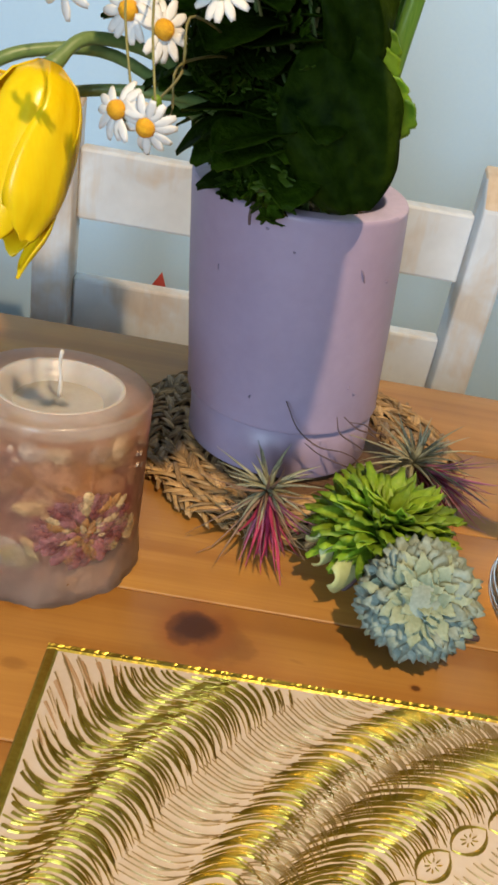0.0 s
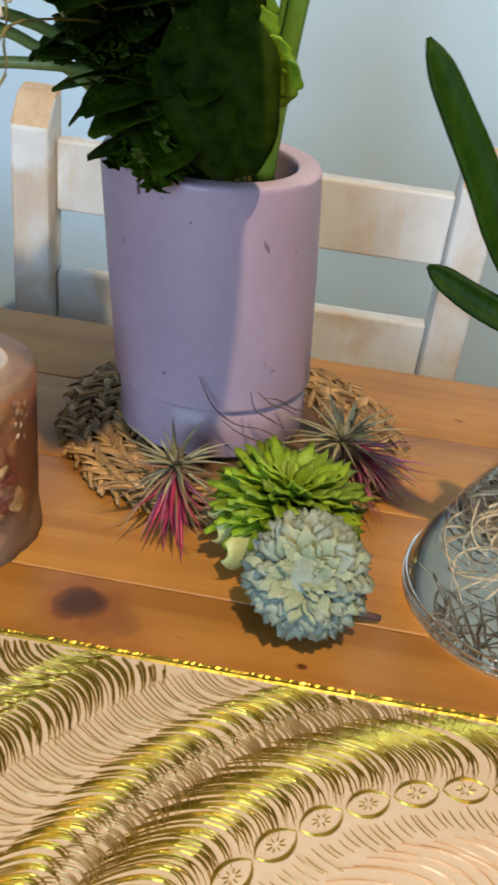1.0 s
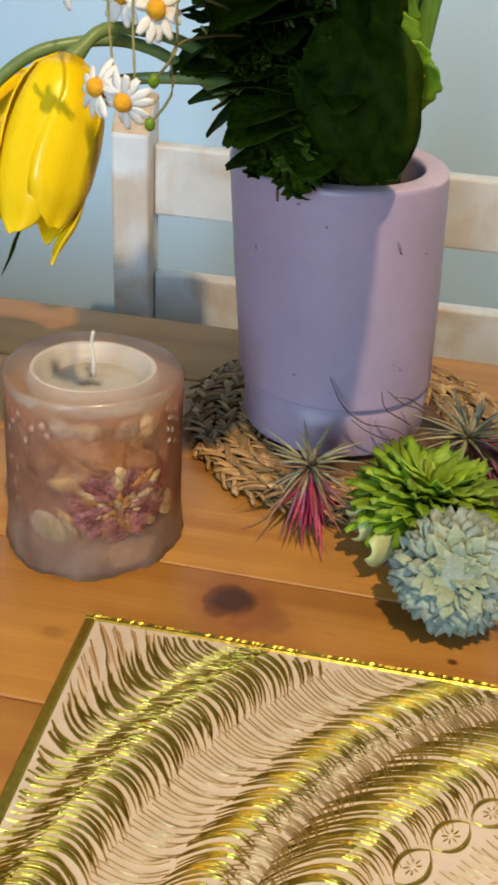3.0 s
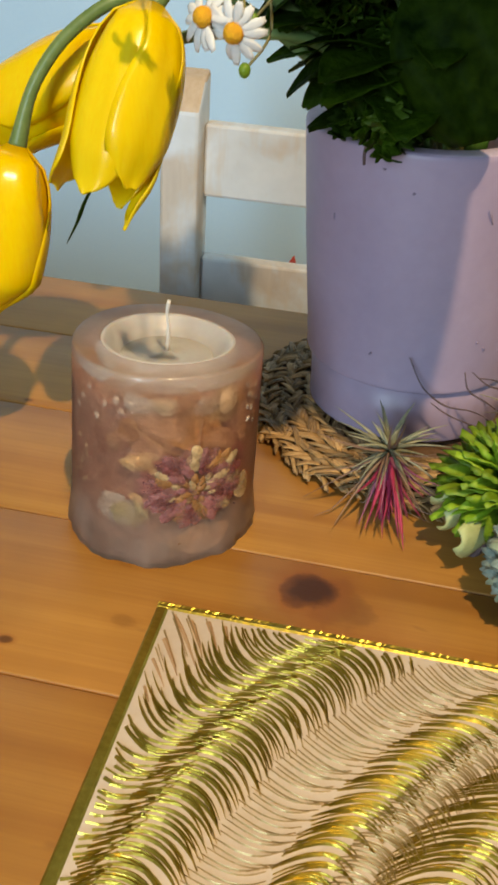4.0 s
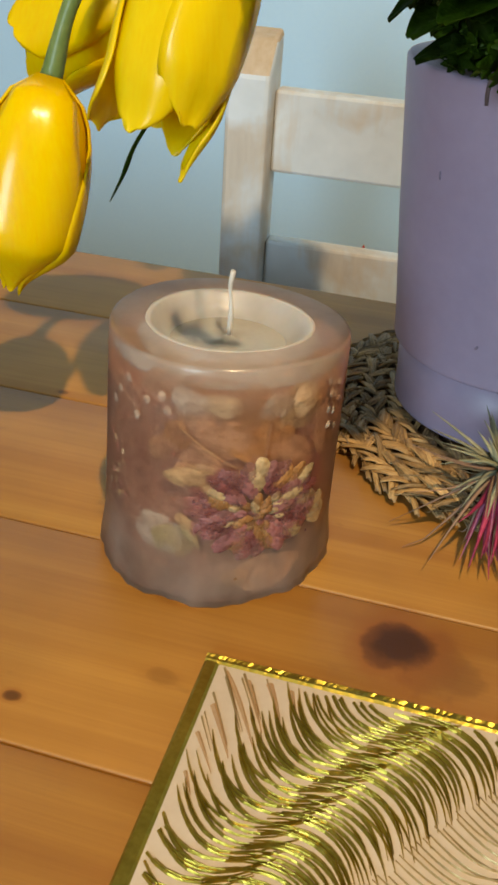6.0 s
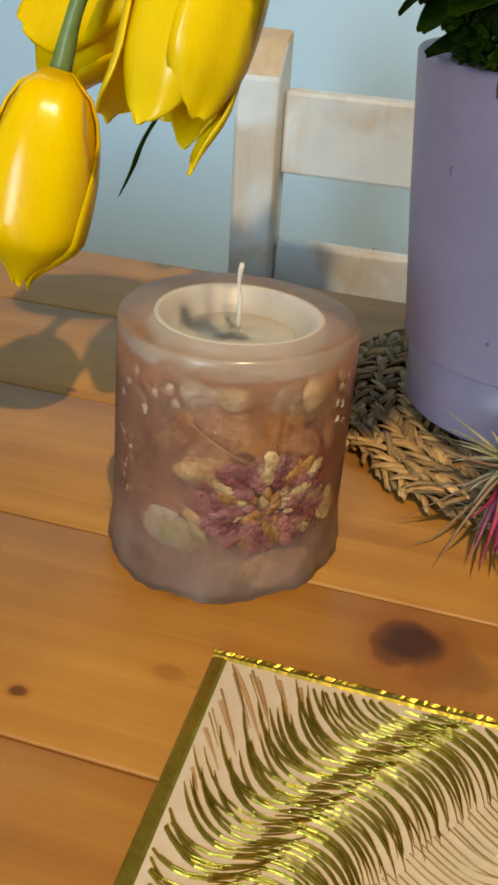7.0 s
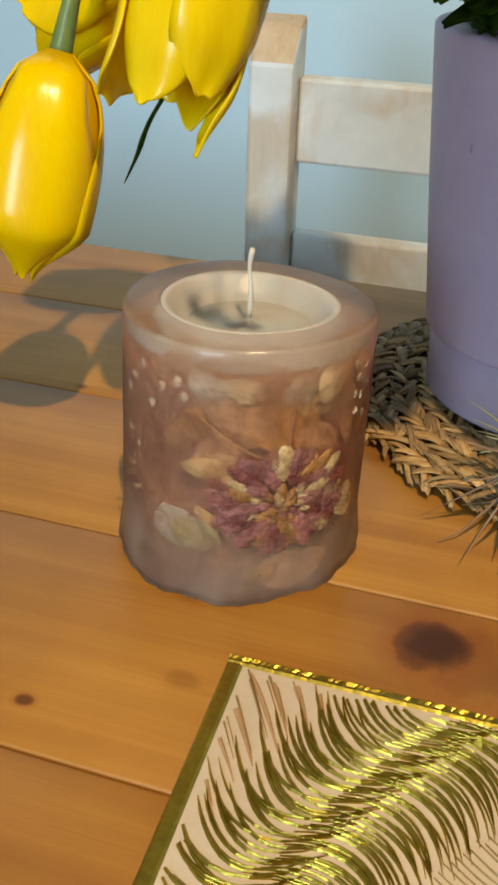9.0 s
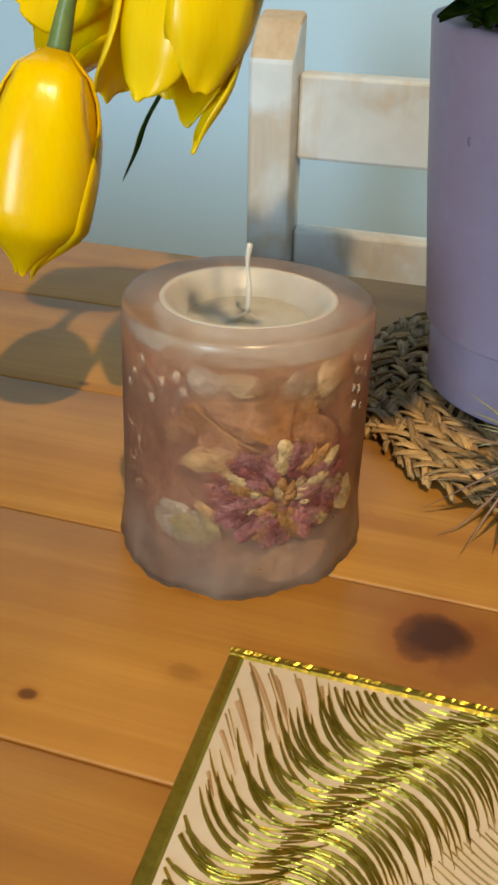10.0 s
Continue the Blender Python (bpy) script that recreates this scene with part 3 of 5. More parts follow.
first = wisp()
first_used = False
weave = random.Random(8)
for ring, (r, z) in enumerate(((0.1105, 0.0036), (0.107, 0.0062), (0.100, 0.0074), (0.0925, 0.0078), (0.085, 0.0074), (0.0775, 0.0077), (0.070, 0.0074))):
    n = int(2 * math.pi * r / 0.0060)
    for k in range(n):
        a = 2 * math.pi * (k + 0.5 * (ring % 2)) / n + weave.uniform(-0.02, 0.02)
        rr = r * (1 + 0.012 * math.sin(5 * a) + 0.010 * math.sin(9 * a + 1)) + weave.uniform(-0.001, 0.001)
        ob = first if not first_used else first.copy()
        if first_used:
            scene.collection.objects.link(ob)
        first_used = True
        slant = (27 if ring % 2 else -27) + weave.uniform(-24, 24)
        tip = -22 if ring == 0 else weave.uniform(-8, 8)
        ob.matrix_basis = pose(rr * math.cos(a), rr * math.sin(a), z + weave.uniform(-0.0006, 0.0008), 0, 0, math.degrees(a) + 90) @ pose(0, 0, 0, tip, weave.uniform(-10, 10), slant) @ Matrix.Diagonal((weave.uniform(0.7, 1.15), weave.uniform(0.45, 1.1), 1.0, 1.0))
# loose fibres frayed out of the braid
bm = bmesh.new()
for k in range(420):
    a, r = weave.uniform(0, 2 * math.pi), 0.114 * math.sqrt(weave.uniform(0.30, 1.0))
    turn = a + math.pi / 2 + weave.uniform(-0.9, 0.9)
    ln = weave.uniform(0.008, 0.020)
    c, d = Vector((r * math.cos(a), r * math.sin(a), 0.0095 if r < 0.105 else 0.006)), Vector((math.cos(turn), math.sin(turn), 0))
    side = Vector((-d.y, d.x, 0)) * weave.uniform(-0.002, 0.002)
    tube(bm, [c + d * ln * (f - 0.5) + side * math.sin(3.14 * f) + Vector((0, 0, 0.0016 * math.sin(3.14 * f) - 0.001)) for f in (0, 0.33, 0.67, 1.0)], lambda f: 0.0005 * (1 - 0.6 * abs(2 * f - 1)), 4)
tagged(part("loose_fibre", bm, SEAGRASS, coaster, "frayed seagrass fibres"), kind="stuff")

# ---- lilac pot ----
POT = Vector((-0.0112, 0.540, 0.7605))
pot = thing("flower_pot", POT, 0, "matt lilac glazed cylindrical ceramic pot with a stepped foot, chipped", "pot")


def pot_lean(co):
    wob = 0.0012 * math.sin(2 * math.atan2(co.y, co.x) + 20 * co.z)
    k = 1 + wob / 0.064
    return Vector((co.x * k - 0.098 * max(co.z - 0.012, 0), co.y * k, co.z))


pot_body = part("body", lathe([(0.0590, 0.0340), (0.0620, 0.0338), (0.0624, 0.0341), (0.0626, 0.0347), (0.0624, 0.0362), (0.0624, 0.050), (0.0636, 0.10), (0.0648, 0.150), (0.0651, 0.1648), (0.0650, 0.1666), (0.0643, 0.1677), (0.0630, 0.1680), (0.0530, 0.1680), (0.0516, 0.1677), (0.0508, 0.1665), (0.0506, 0.1640), (0.0500, 0.12), (0.050, 0.060), (0, 0.060)], 96, pot_lean), LILAC, pot)
pot_body.data.materials.append(LILAC_RIM)  # paler lilac on the flat top of the rim
for face in pot_body.data.polygons:
    if face.center.z > 0.166 and face.normal.z > 0.6:
        face.material_index = 1
part("foot", lathe([(0, 0.0), (0.0592, 0.0), (0.0604, 0.0008), (0.0606, 0.0020), (0.0603, 0.012), (0.0598, 0.0325), (0.058, 0.0332), (0, 0.0332)], 96, pot_lean), LILAC, pot, "stepped foot of the pot")
part("soil", lathe([(0, 0.152), (0.02, 0.154), (0.049, 0.150)], 40, pot_lean), SOIL, pot, "dark wet filling")
# scratches and chips in the glaze
for ang, z, ln, tilt in ((-49, 0.137, 0.009, -62), (-30, 0.131, 0.002, 10), (-47, 0.0655, 0.002, 30), (-42, 0.060, 0.0025, 120), (-86, 0.148, 0.0014, 0), (-128, 0.126, 0.004, 100), (-104, 0.054, 0.002, 60), (-100, 0.158, 0.002, 0)):
    bm = bmesh.new()
    tube(bm, [Vector((-ln / 2 + ln * i / 4, 0, 0.0003 * math.sin(i))) for i in range(5)], lambda f: 0.0006 * math.sin(math.pi * (0.1 + 0.8 * f)) + 0.0002, 5, 0.5)
    chip = part("chip", bm, CHIP, pot)
    a = radians(ang)
    r = 0.0622 + 0.018 * z
    p = pot_lean(Vector((r * math.cos(a), r * math.sin(a), z)))
    chip.matrix_basis = pose(p.x, p.y, p.z, 90, 0, ang + 90) @ pose(0, 0, 0, 0, 0, tilt)

# ---- candle ----
CANDLE = Vector((-0.1165, 0.3815, TOP + 0.0004))
candle = thing("pillar_candle", CANDLE, 0, "translucent pinkish-brown wax pillar candle set with dried flowers, unlit", "candle")


def hem(co):
    a = math.atan2(co.y, co.x)
    low = max(0.0, 1 - co.z / 0.030)
    wave = 0.0008 * math.sin(3 * a + 1) + low ** 2 * (0.0005 * math.sin(9 * a) + 0.0004 * math.sin(14 * a + 2) + 0.0004 * math.sin(31 * a))
    r = math.hypot(co.x, co.y)
    k = 1 + wave / 0.046 if r > 0.03 else 1
    lift = 0.0012 * (0.5 + 0.5 * math.sin(7 * a + 0.6)) * low ** 3 if r > 0.044 else 0
    # the top face dips at the back and the foot stands a little to one side
    dip = 0.0052 * min(max((co.y + 0.03) / 0.075, 0), 1) * co.z / 0.105
    return Vector((co.x * k - 0.0026 * (1 - co.z / 0.105), co.y * k, co.z + lift - dip))


def radius_at(z):
    return 0.0473 - 0.0022 * min(z / 0.10, 1) + 0.0016 * max(0, 1 - z / 0.02)


part("core", lathe([(0, 0.0012)] + [(radius_at(z) - 0.0042, z) for z in (0.0014, 0.02, 0.05, 0.08, 0.090)] + [(0.034, 0.0925), (0, 0.0925)], 72, hem), WAX_CORE, candle, "rose-brown wax core")
part("shell", lathe([(0, 0.0), (radius_at(0) - 0.001, 0.0)] + [(radius_at(z), z) for z in (0.0012, 0.008, 0.02, 0.035, 0.05, 0.065, 0.08, 0.092, 0.099)] + [(0.0449, 0.1032), (0.0443, 0.1043), (0.0432, 0.1047), (0.0330, 0.1048), (0.0306, 0.1044), (0.0297, 0.1034)], 96, hem), WAX_CLOUDY, candle, "cloudy translucent outer wax").visible_shadow = False
part("well", lathe([(0.0340, 0.0926), (0.0316, 0.1046), (0.0302, 0.1047), (0.0290, 0.1038), (0.0266, 0.1000), (0.0238, 0.0968), (0.0224, 0.0960), (0.0216, 0.0950)], 64, hem), WAX_WHITE, candle, "white wax wall of the well")
part("pool", lathe([(0.0226, 0.0954), (0.0212, 0.0957), (0.012, 0.0954), (0.004, 0.0957), (0.0018, 0.0972), (0, 0.0980)], 64, hem), WAX_POOL, candle, "smooth set pool of grey-white wax")
bm = bmesh.new()
tube(bm, glide([(0, 0, 0.0955), (0.0004, 0, 0.107), (-0.0004, 0.0003, 0.115), (0.0006, 0, 0.1215)], 4), lambda f: 0.00085 + 0.0002 * math.sin(9 * f), 8)
part("wick", bm, WICK, candle)
FACE = -69.7


def pressed(name, ang, z, w, h, tone, seed, inset=0.0016, puff=0.0008, tilt=0.0):
    """A dried petal or seed lying against the inside of the outer wax, with a ragged outline."""
    r = random.Random(seed)
    bm = bmesh.new()
    n = 20
    jag = [r.uniform(-0.26, 0.22) for _ in range(n)]
    p1, p2, p3 = (r.uniform(0, 6.28) for _ in range(3))
    lob = 0.07 if w > 0.003 else 0.03
    jag = [1 + 0.22 * jag[i] + 0.2 * (jag[i - 1] + jag[(i + 1) % n]) + lob * (math.sin(4 * math.pi * i / n + p1) + 0.8 * math.sin(6 * math.pi * i / n + p2) + 0.5 * math.sin(10 * math.pi * i / n + p3)) for i in range(n)]
    rings = []
    for f in (0.0, 0.45, 0.8, 1.0):
        ring = []
        for i in range(n if f else 1):
            t = 2 * math.pi * i / n
            du, dz = w * f * jag[i] * math.cos(t), h * f * jag[i] * math.sin(t)
            c, s = math.cos(radians(tilt)), math.sin(radians(tilt))
            du, dz = c * du - s * dz, s * du + c * dz
            zz = z + dz
            rad = radius_at(zz) - inset + puff * (1 - f * f) + r.uniform(-0.0003, 0.0003)
            a = radians(FACE + ang) + du / 0.046
            ring.append(bm.verts.new((rad * math.cos(a), rad * math.sin(a), zz)))
        rings.append(ring)
    for a, b in zip(rings, rings[1:]):
        for i in range(n):
            j = (i + 1) % n
            bm.faces.new((a[0], b[i], b[j]) if len(a) == 1 else (a[i], b[i], b[j], a[j]))
    return part(name, bm, DRY[tone], candle)


petals = random.Random(21)
for ang, z, w, h, tone in ((-4, 0.080, 0.018, 0.011, "peach"), (16, 0.078, 0.016, 0.013, "amber"), (-30, 0.088, 0.014, 0.010, "peach"), (36, 0.086, 0.013, 0.010, "tan"), (0, 0.092, 0.020, 0.008, "amber"), (-50, 0.060, 0.010, 0.014, "amber"), (60, 0.074, 0.010, 0.014, "peach"), (26, 0.014, 0.016, 0.008, "peach"), (-14, 0.064, 0.012, 0.009, "peach"), (30, 0.064, 0.014, 0.012, "peach"), (-40, 0.072, 0.012, 0.012, "peach"), (44, 0.050, 0.011, 0.015, "rose")):
    pressed("petal", ang, z, w, h, tone, petals.random(), 0.0040, 0.0005)
for ang, z, w, h, tone, tilt in ((-2, 0.0900, 0.008, 0.0045, "cream", 0), (24, 0.0885, 0.0070, 0.0052, "ivory", 0), (41, 0.0885, 0.0075, 0.0062, "cream", 30), (-17, 0.0900, 0.0085, 0.005, "ivory", 0), (52, 0.090, 0.005, 0.006, "amber", 0), (8, 0.089, 0.010, 0.004, "peach", 0),
                                 (-23, 0.0755, 0.0062, 0.0056, "amber", 20), (-30, 0.069, 0.007, 0.006, "peach", 40), (-17, 0.0595, 0.0088, 0.0046, "tan", 4), (-9, 0.0625, 0.006, 0.003, "cream", 0), (-34, 0.030, 0.0115, 0.0095, "ivory", 0), (-24, 0.029, 0.009, 0.007, "celery", 0), (-16, 0.038, 0.0065, 0.0030, "tan", -50),
                                 (-15, 0.034, 0.007, 0.0022, "celery", -55), (8, 0.014, 0.006, 0.004, "amber", 0), (62, 0.030, 0.005, 0.010, "amber", 10), (54, 0.036, 0.006, 0.008, "tan", 0)):
    pressed("petal", ang, z, w, h, tone, petals.random(), 0.0013 if tone in ("tan", "celery") else 0.0029, 0.0008, tilt)
# the big strawflower: a ring of rose petals round a straw-coloured eye
for k in range(54):
    a, f = 2.4 * k, 0.45 + 0.55 * math.sqrt(k / 54)
    du, dz = 0.0250 * f * math.cos(a), 0.0180 * f * math.sin(a)
    pressed("flower_petal", 17 + math.degrees(du / 0.046), 0.044 + dz + 0.002, 0.0056, 0.0036, petals.choice(("rose", "rose", "rose", "maroon", "amber", "tan")), petals.random(), 0.0011, 0.0010, math.degrees(math.atan2(dz, du)))
for k in range(26):
    a, f = 2.4 * k, math.sqrt(k / 26)
    du, dz = 0.0135 * f * math.cos(a), 0.0088 * f * math.sin(a)
    pressed("flower_floret", 18 + math.degrees(du / 0.046), 0.043 + dz, 0.0032, 0.0019, petals.choice(("tan", "amber", "rose", "amber")), petals.random(), 0.0014, 0.0010, math.degrees(math.atan2(dz, du)))
for k in range(10):
    a = radians(195 + 165 * k / 9) + petals.uniform(-0.08, 0.08)
    f = petals.uniform(0.75, 1.05)
    pressed("flower_floret", 19 + math.degrees(0.0130 * f * math.cos(a) / 0.046), 0.0435 + 0.0095 * f * math.sin(a), 0.0026, 0.0021, petals.choice(("cream", "tan", "cream")), petals.random(), 0.0018, 0.0010, 180 * petals.random())
for k in range(22):
    pressed("seed", -58 + petals.uniform(-9, 9), 0.052 + petals.uniform(-0.016, 0.012), 0.0016, 0.0012, petals.choice(("maroon", "rose", "tan", "cream")), petals.random(), 0.0006, 0.0008, 180 * petals.random())
for k in range(10):
    pressed("seed", petals.uniform(-40, 45), petals.uniform(0.035, 0.07), 0.0010, 0.0008, "maroon", petals.random(), 0.0012, 0.0006)
for ang, z in ((56, 0.092), (60, 0.090), (58, 0.086), (63, 0.084), (56, 0.080), (61, 0.078), (66, 0.088), (57, 0.073), (68, 0.080), (64, 0.070), (-50, 0.092), (-38, 0.087), (-27, 0.0855), (-62, 0.079), (-30, 0.0905), (-57, 0.085), (-44, 0.079)):
    pressed("seed", ang, z, 0.0013 + 0.0006 * petals.random(), 0.0016 + 0.0005 * petals.random(), "ivory", petals.random(), 0.0008, 0.0007)
bm = bmesh.new()
tube(bm, [Vector(((radius_at(z) - 0.0026) * math.cos(radians(FACE + 20 + 1.5 * math.sin(z * 90))), (radius_at(z) - 0.0026) * math.sin(radians(FACE + 20 + 1.5 * math.sin(z * 90))), z)) for z in (0.052, 0.058, 0.064, 0.070, 0.076, 0.082)], 0.0005, 6)
part("dried_stem", bm, DRY["peach"], candle)
# fine dark stalks of the berries and a curved vein
for path in (((-56, 0.095), (-50, 0.089), (-42, 0.082)), ((-49, 0.094), (-40, 0.088), (-30, 0.086)), ((-20, 0.079), (-8, 0.072), (4, 0.066), (14, 0.063)), ((-18, 0.0655), (-6, 0.0625), (8, 0.0635)), ((52, 0.094), (57, 0.086), (60, 0.076))):
    bm = bmesh.new()
    tube(bm, glide([((radius_at(z) - 0.0018) * math.cos(radians(FACE + a)), (radius_at(z) - 0.0018) * math.sin(radians(FACE + a)), z) for a, z in path], 5), 0.0003, 5)
    part("dried_stem", bm, DRY["maroon" if abs(path[0][0]) > 30 else "tan"], candle)
for k in range(9):
    sp = pressed("speck", petals.uniform(-50, 60), petals.uniform(0.012, 0.1), 0.0005, 0.0006, "maroon", petals.random(), -0.0002, 0.0003)

# ---- artificial flower heads on the table ----


def flower_head(name, place, radius, material, label, facing, count, length, breadth, cup, span, seed, heart_material, curve, lean_by):
    head = thing(name, place, 0, label, "flower", "artificial flower heads")
    r = random.Random(seed)
    f = Vector(facing).normalized()
    bm = bmesh.new()
    bmesh.ops.create_icosphere(bm, subdivisions=2, radius=radius * 0.62)
    part("heart", bm, material, head)  # fills the gaps between petals
    shared = []
    for v in range(6):
        bm = bmesh.new()
        w = [r.uniform(-1, 1) for _ in range(4)]
        sheet(bm, lambda u, t: (u * breadth * (0.35 + 0.65 * math.sin(math.pi * min(0.15 + 0.45 * t, 1))) * (1 - 0.35 * t ** 6) * (1 + 0.1 * w[0]), cup * (u * u) * breadth * t + 0.0014 * w[1] * math.sin(5 * t + 3 * u) + 0.0009 * t * math.sin(7 * u + 4 * w[3]) + curve * length * t * t * t, length * t * (1 - 0.30 * u * u * t + 0.06 * math.sin(6 * u + 3 * w[2]))), 5, 5, 0.0007)
        me = bpy.data.meshes.new("petal")
        bm.to_mesh(me)
        bm.free()
        me.polygons.foreach_set("use_smooth", [True] * len(me.polygons))
        me.materials.append(heart_material if v == 5 else material)
        shared.append(me)
    for k in range(count):
        # spread over the side that faces out, densest at the crown
        ct = 1 - span * (k + 0.5) / count
        st = math.sqrt(max(0, 1 - ct * ct))
        az = 2.39996 * k + r.uniform(-0.15, 0.15)
        local = Vector((st * math.cos(az), st * math.sin(az), ct))
        turn = f.to_track_quat("Z", "Y")
        d = turn @ local
        out = d * radius * (0.46 if st > 0.4 else 0.38)
        lean = (turn @ Vector((math.cos(az), math.sin(az), 0)))
        aim_dir = (d + lean * lean_by + Vector((r.uniform(-0.22, 0.22), r.uniform(-0.22, 0.22), r.uniform(-0.22, 0.22)))).normalized()
        ob = new("petal", shared[5 if k < 26 or k % 9 == 0 else k % 5])
        ob.parent = head
        z_axis = aim_dir
        y_axis = (f - z_axis * f.dot(z_axis))
        y_axis = y_axis.normalized() if y_axis.length > 0.05 else lean
        x_axis = y_axis.cross(z_axis).normalized()
        y_axis = z_axis.cross(x_axis)
        s = r.uniform(0.88, 1.1) * (0.62 + 0.38 * min(1, st * 1.6))
        rot = Matrix((x_axis, y_axis, z_axis)).transposed().to_4x4()
        ob.matrix_basis = Matrix.Translation(out) @ rot @ Matrix.Rotation(r.uniform(-0.4, 0.4), 4, "Z") @ Matrix.Scale(s, 4)
    return head


sage = flower_head("pompon_flower", (0.078, 0.368, 0.7815), 0.033, SAGE, "sage-grey artificial pompon flower head lying on the table", (-0.02, -0.75, 0.66), 250, 0.0165, 0.0054, 0.25, 1.64, 4, SAGE_WARM, -0.22, 0.34)
lime = flower_head("carnation_flower", (0.060, 0.418, 0.777), 0.030, LIME, "lime green artificial carnation head leaning on the trivet", (0.03, 0.12, 0.97), 170, 0.0300, 0.0066, 0.5, 1.02, 5, LIME, -0.22, 0.10)
for k, (x, y, z, tilt) in enumerate(((-0.028, -0.014, -0.008, 80), (-0.020, -0.030, -0.010, 100), (-0.034, -0.004, -0.010, 60))):
    bm = bmesh.new()
    sheet(bm, lambda u, t: (u * 0.011 * math.sin(math.pi * (0.15 + 0.7 * t)), 0.004 * u * u, 0.024 * t), 5, 5, 0.0008)
    ob = part("outer_petal", bm, LIME_PALE, lime, "pale yellow-green outer petal")
    ob.matrix_basis = aim((x + 0.01, y + 0.008, z), (-0.55, -0.75, 0.1 + 0.2 * k), tilt)
bm = bmesh.new()
tube(bm, glide([(-0.004, 0.0, -0.012), (0.020, 0.006, -0.022), (0.040, 0.012, -0.0275)], 4), lambda f: 0.0016 + 0.0008 * math.sin(3 * f), 7)
part("stalk", bm, TWIG, sage, "dark cut stalk")
bm = bmesh.new()
tube(bm, glide([(-0.006, -0.006, -0.018), (-0.022, -0.024, -0.034), (-0.034, -0.036, -0.0365)], 4), 0.0022, 7)
part("stalk", bm, TWIG, lime, "dark cut stalk")

# ---- air plants ----


def air_plant(place, leaves, label, seed):
    plant = thing("air_plant", place, 0, label, "air plant", "air plants")
    r = random.Random(seed)
    for material, axis, count, spread, length, width in leaves:
        ax = Vector(axis).normalized()
        for k in range(count):
            az = 2.39996 * k + r.uniform(-0.3, 0.3)
            s = spread * math.sqrt((k + 0.5) / count)
            side = ax.orthogonal().normalized()
            side2 = ax.cross(side)
            d = (ax * math.cos(s) + (side * math.cos(az) + side2 * math.sin(az)) * math.sin(s)).normalized()
            ln = length * r.uniform(0.75, 1.15)
            sag = Vector((r.uniform(-0.6, 0.6), r.uniform(-0.5, 0.5), r.uniform(-0.9, 0.2)))
            pts = [d * 0.003 + d * ln * t + (sag * 0.40 + (d - ax) * 0.42) * ln * t * t for t in (0, 0.2, 0.4, 0.6, 0.8, 1.0)]
            floor_z = TOP + 0.0012 - place[2]
            for p in pts:
                if p.z < floor_z:
                    p.z = floor_z + 0.0006 * r.random()
            bm = bmesh.new()
            tube(bm, pts, lambda f: max(width * (1 - f) ** 0.8, 0.00012), 5, 0.55)
            part("leaf", bm, material, plant)
    return plant


air_plant((-0.008, 0.436, 0.781), ((SILVER, (-0.05, -0.35, 0.90), 28, 1.25, 0.024, 0.0023), (AIR_PINK, (0.17, -0.85, -0.42), 26, 0.36, 0.040, 0.0024), (AIR_MAUVE, (0.25, -0.80, -0.30), 9, 0.55, 0.038, 0.0017), (AIR_BROWN, (0.05, -0.80, -0.15), 26, 0.95, 0.044, 0.0014)),
          "silver-green air plant with a crimson heart, on the trivet edge", 31)
air_plant((0.079, 0.506, 0.776), ((SILVER, (0.05, -0.1, 0.95), 40, 1.35, 0.034, 0.0021), (AIR_MAUVE, (0.80, -0.42, -0.10), 40, 0.45, 0.048, 0.0019), (AIR_PINK, (0.85, -0.35, 0.0), 8, 0.3, 0.040, 0.0015), (AIR_BROWN, (0.75, -0.6, -0.15), 12, 0.7, 0.055, 0.0010)),
          "silver-green air plant with mauve leaf tips, on the trivet", 32)

# ---- dry twigs against the pot ----
twigs = thing("dry_twigs", (0.024, 0.480, 0.768), 0, "thin dark dry twigs leaning on the lilac pot", "twig")
for line in (((-0.032, -0.004, 0.050), (-0.022, -0.007, 0.035), (-0.008, -0.007, 0.026), (0.006, -0.004, 0.024), (0.014, -0.002, 0.021)),
             ((-0.001, -0.004, 0.047), (0.003, -0.005, 0.037), (0.014, -0.004, 0.031), (0.020, -0.001, 0.026)),
             ((0.003, -0.004, 0.048), (0.012, -0.004, 0.042), (0.020, -0.001, 0.039), (0.026, 0.003, 0.034)),
             ((0.007, -0.004, 0.045), (0.016, -0.003, 0.045), (0.023, 0.0, 0.040), (0.030, 0.006, 0.036)),
             ((-0.016, -0.003, 0.024), (-0.004, -0.007, 0.020), (0.018, -0.002, 0.012), (0.032, 0.010, 0.002)),
             ((0.014, -0.002, 0.021), (0.022, 0.0, 0.014), (0.030, 0.008, 0.001))):
    bm = bmesh.new()
    tube(bm, glide(line, 5), lambda f: 0.0006 * (1 - 0.5 * abs(2 * f - 1)), 5)
    part("twig", bm, TWIG, twigs)

# ---- hyacinth vase ----
VASE = Vector((0.1905, 0.4175, TOP))
vase = thing("hyacinth_vase", VASE, 0, "clear glass cone-shaped hyacinth vase filled with water", "vase")
OUTER = ((0.059, 0.0006), (0.0625, 0.003), (0.0640, 0.008), (0.0630, 0.016), (0.0585, 0.028), (0.0495, 0.048), (0.0405, 0.066), (0.0315, 0.082), (0.0285, 0.090), (0.0310, 0.100), (0.0385, 0.116), (0.0425, 0.132), (0.0435, 0.148))
low = [(r, z) for r, z in OUTER if z < 0.092]
high = [(r, z) for r, z in OUTER if z > 0.089]
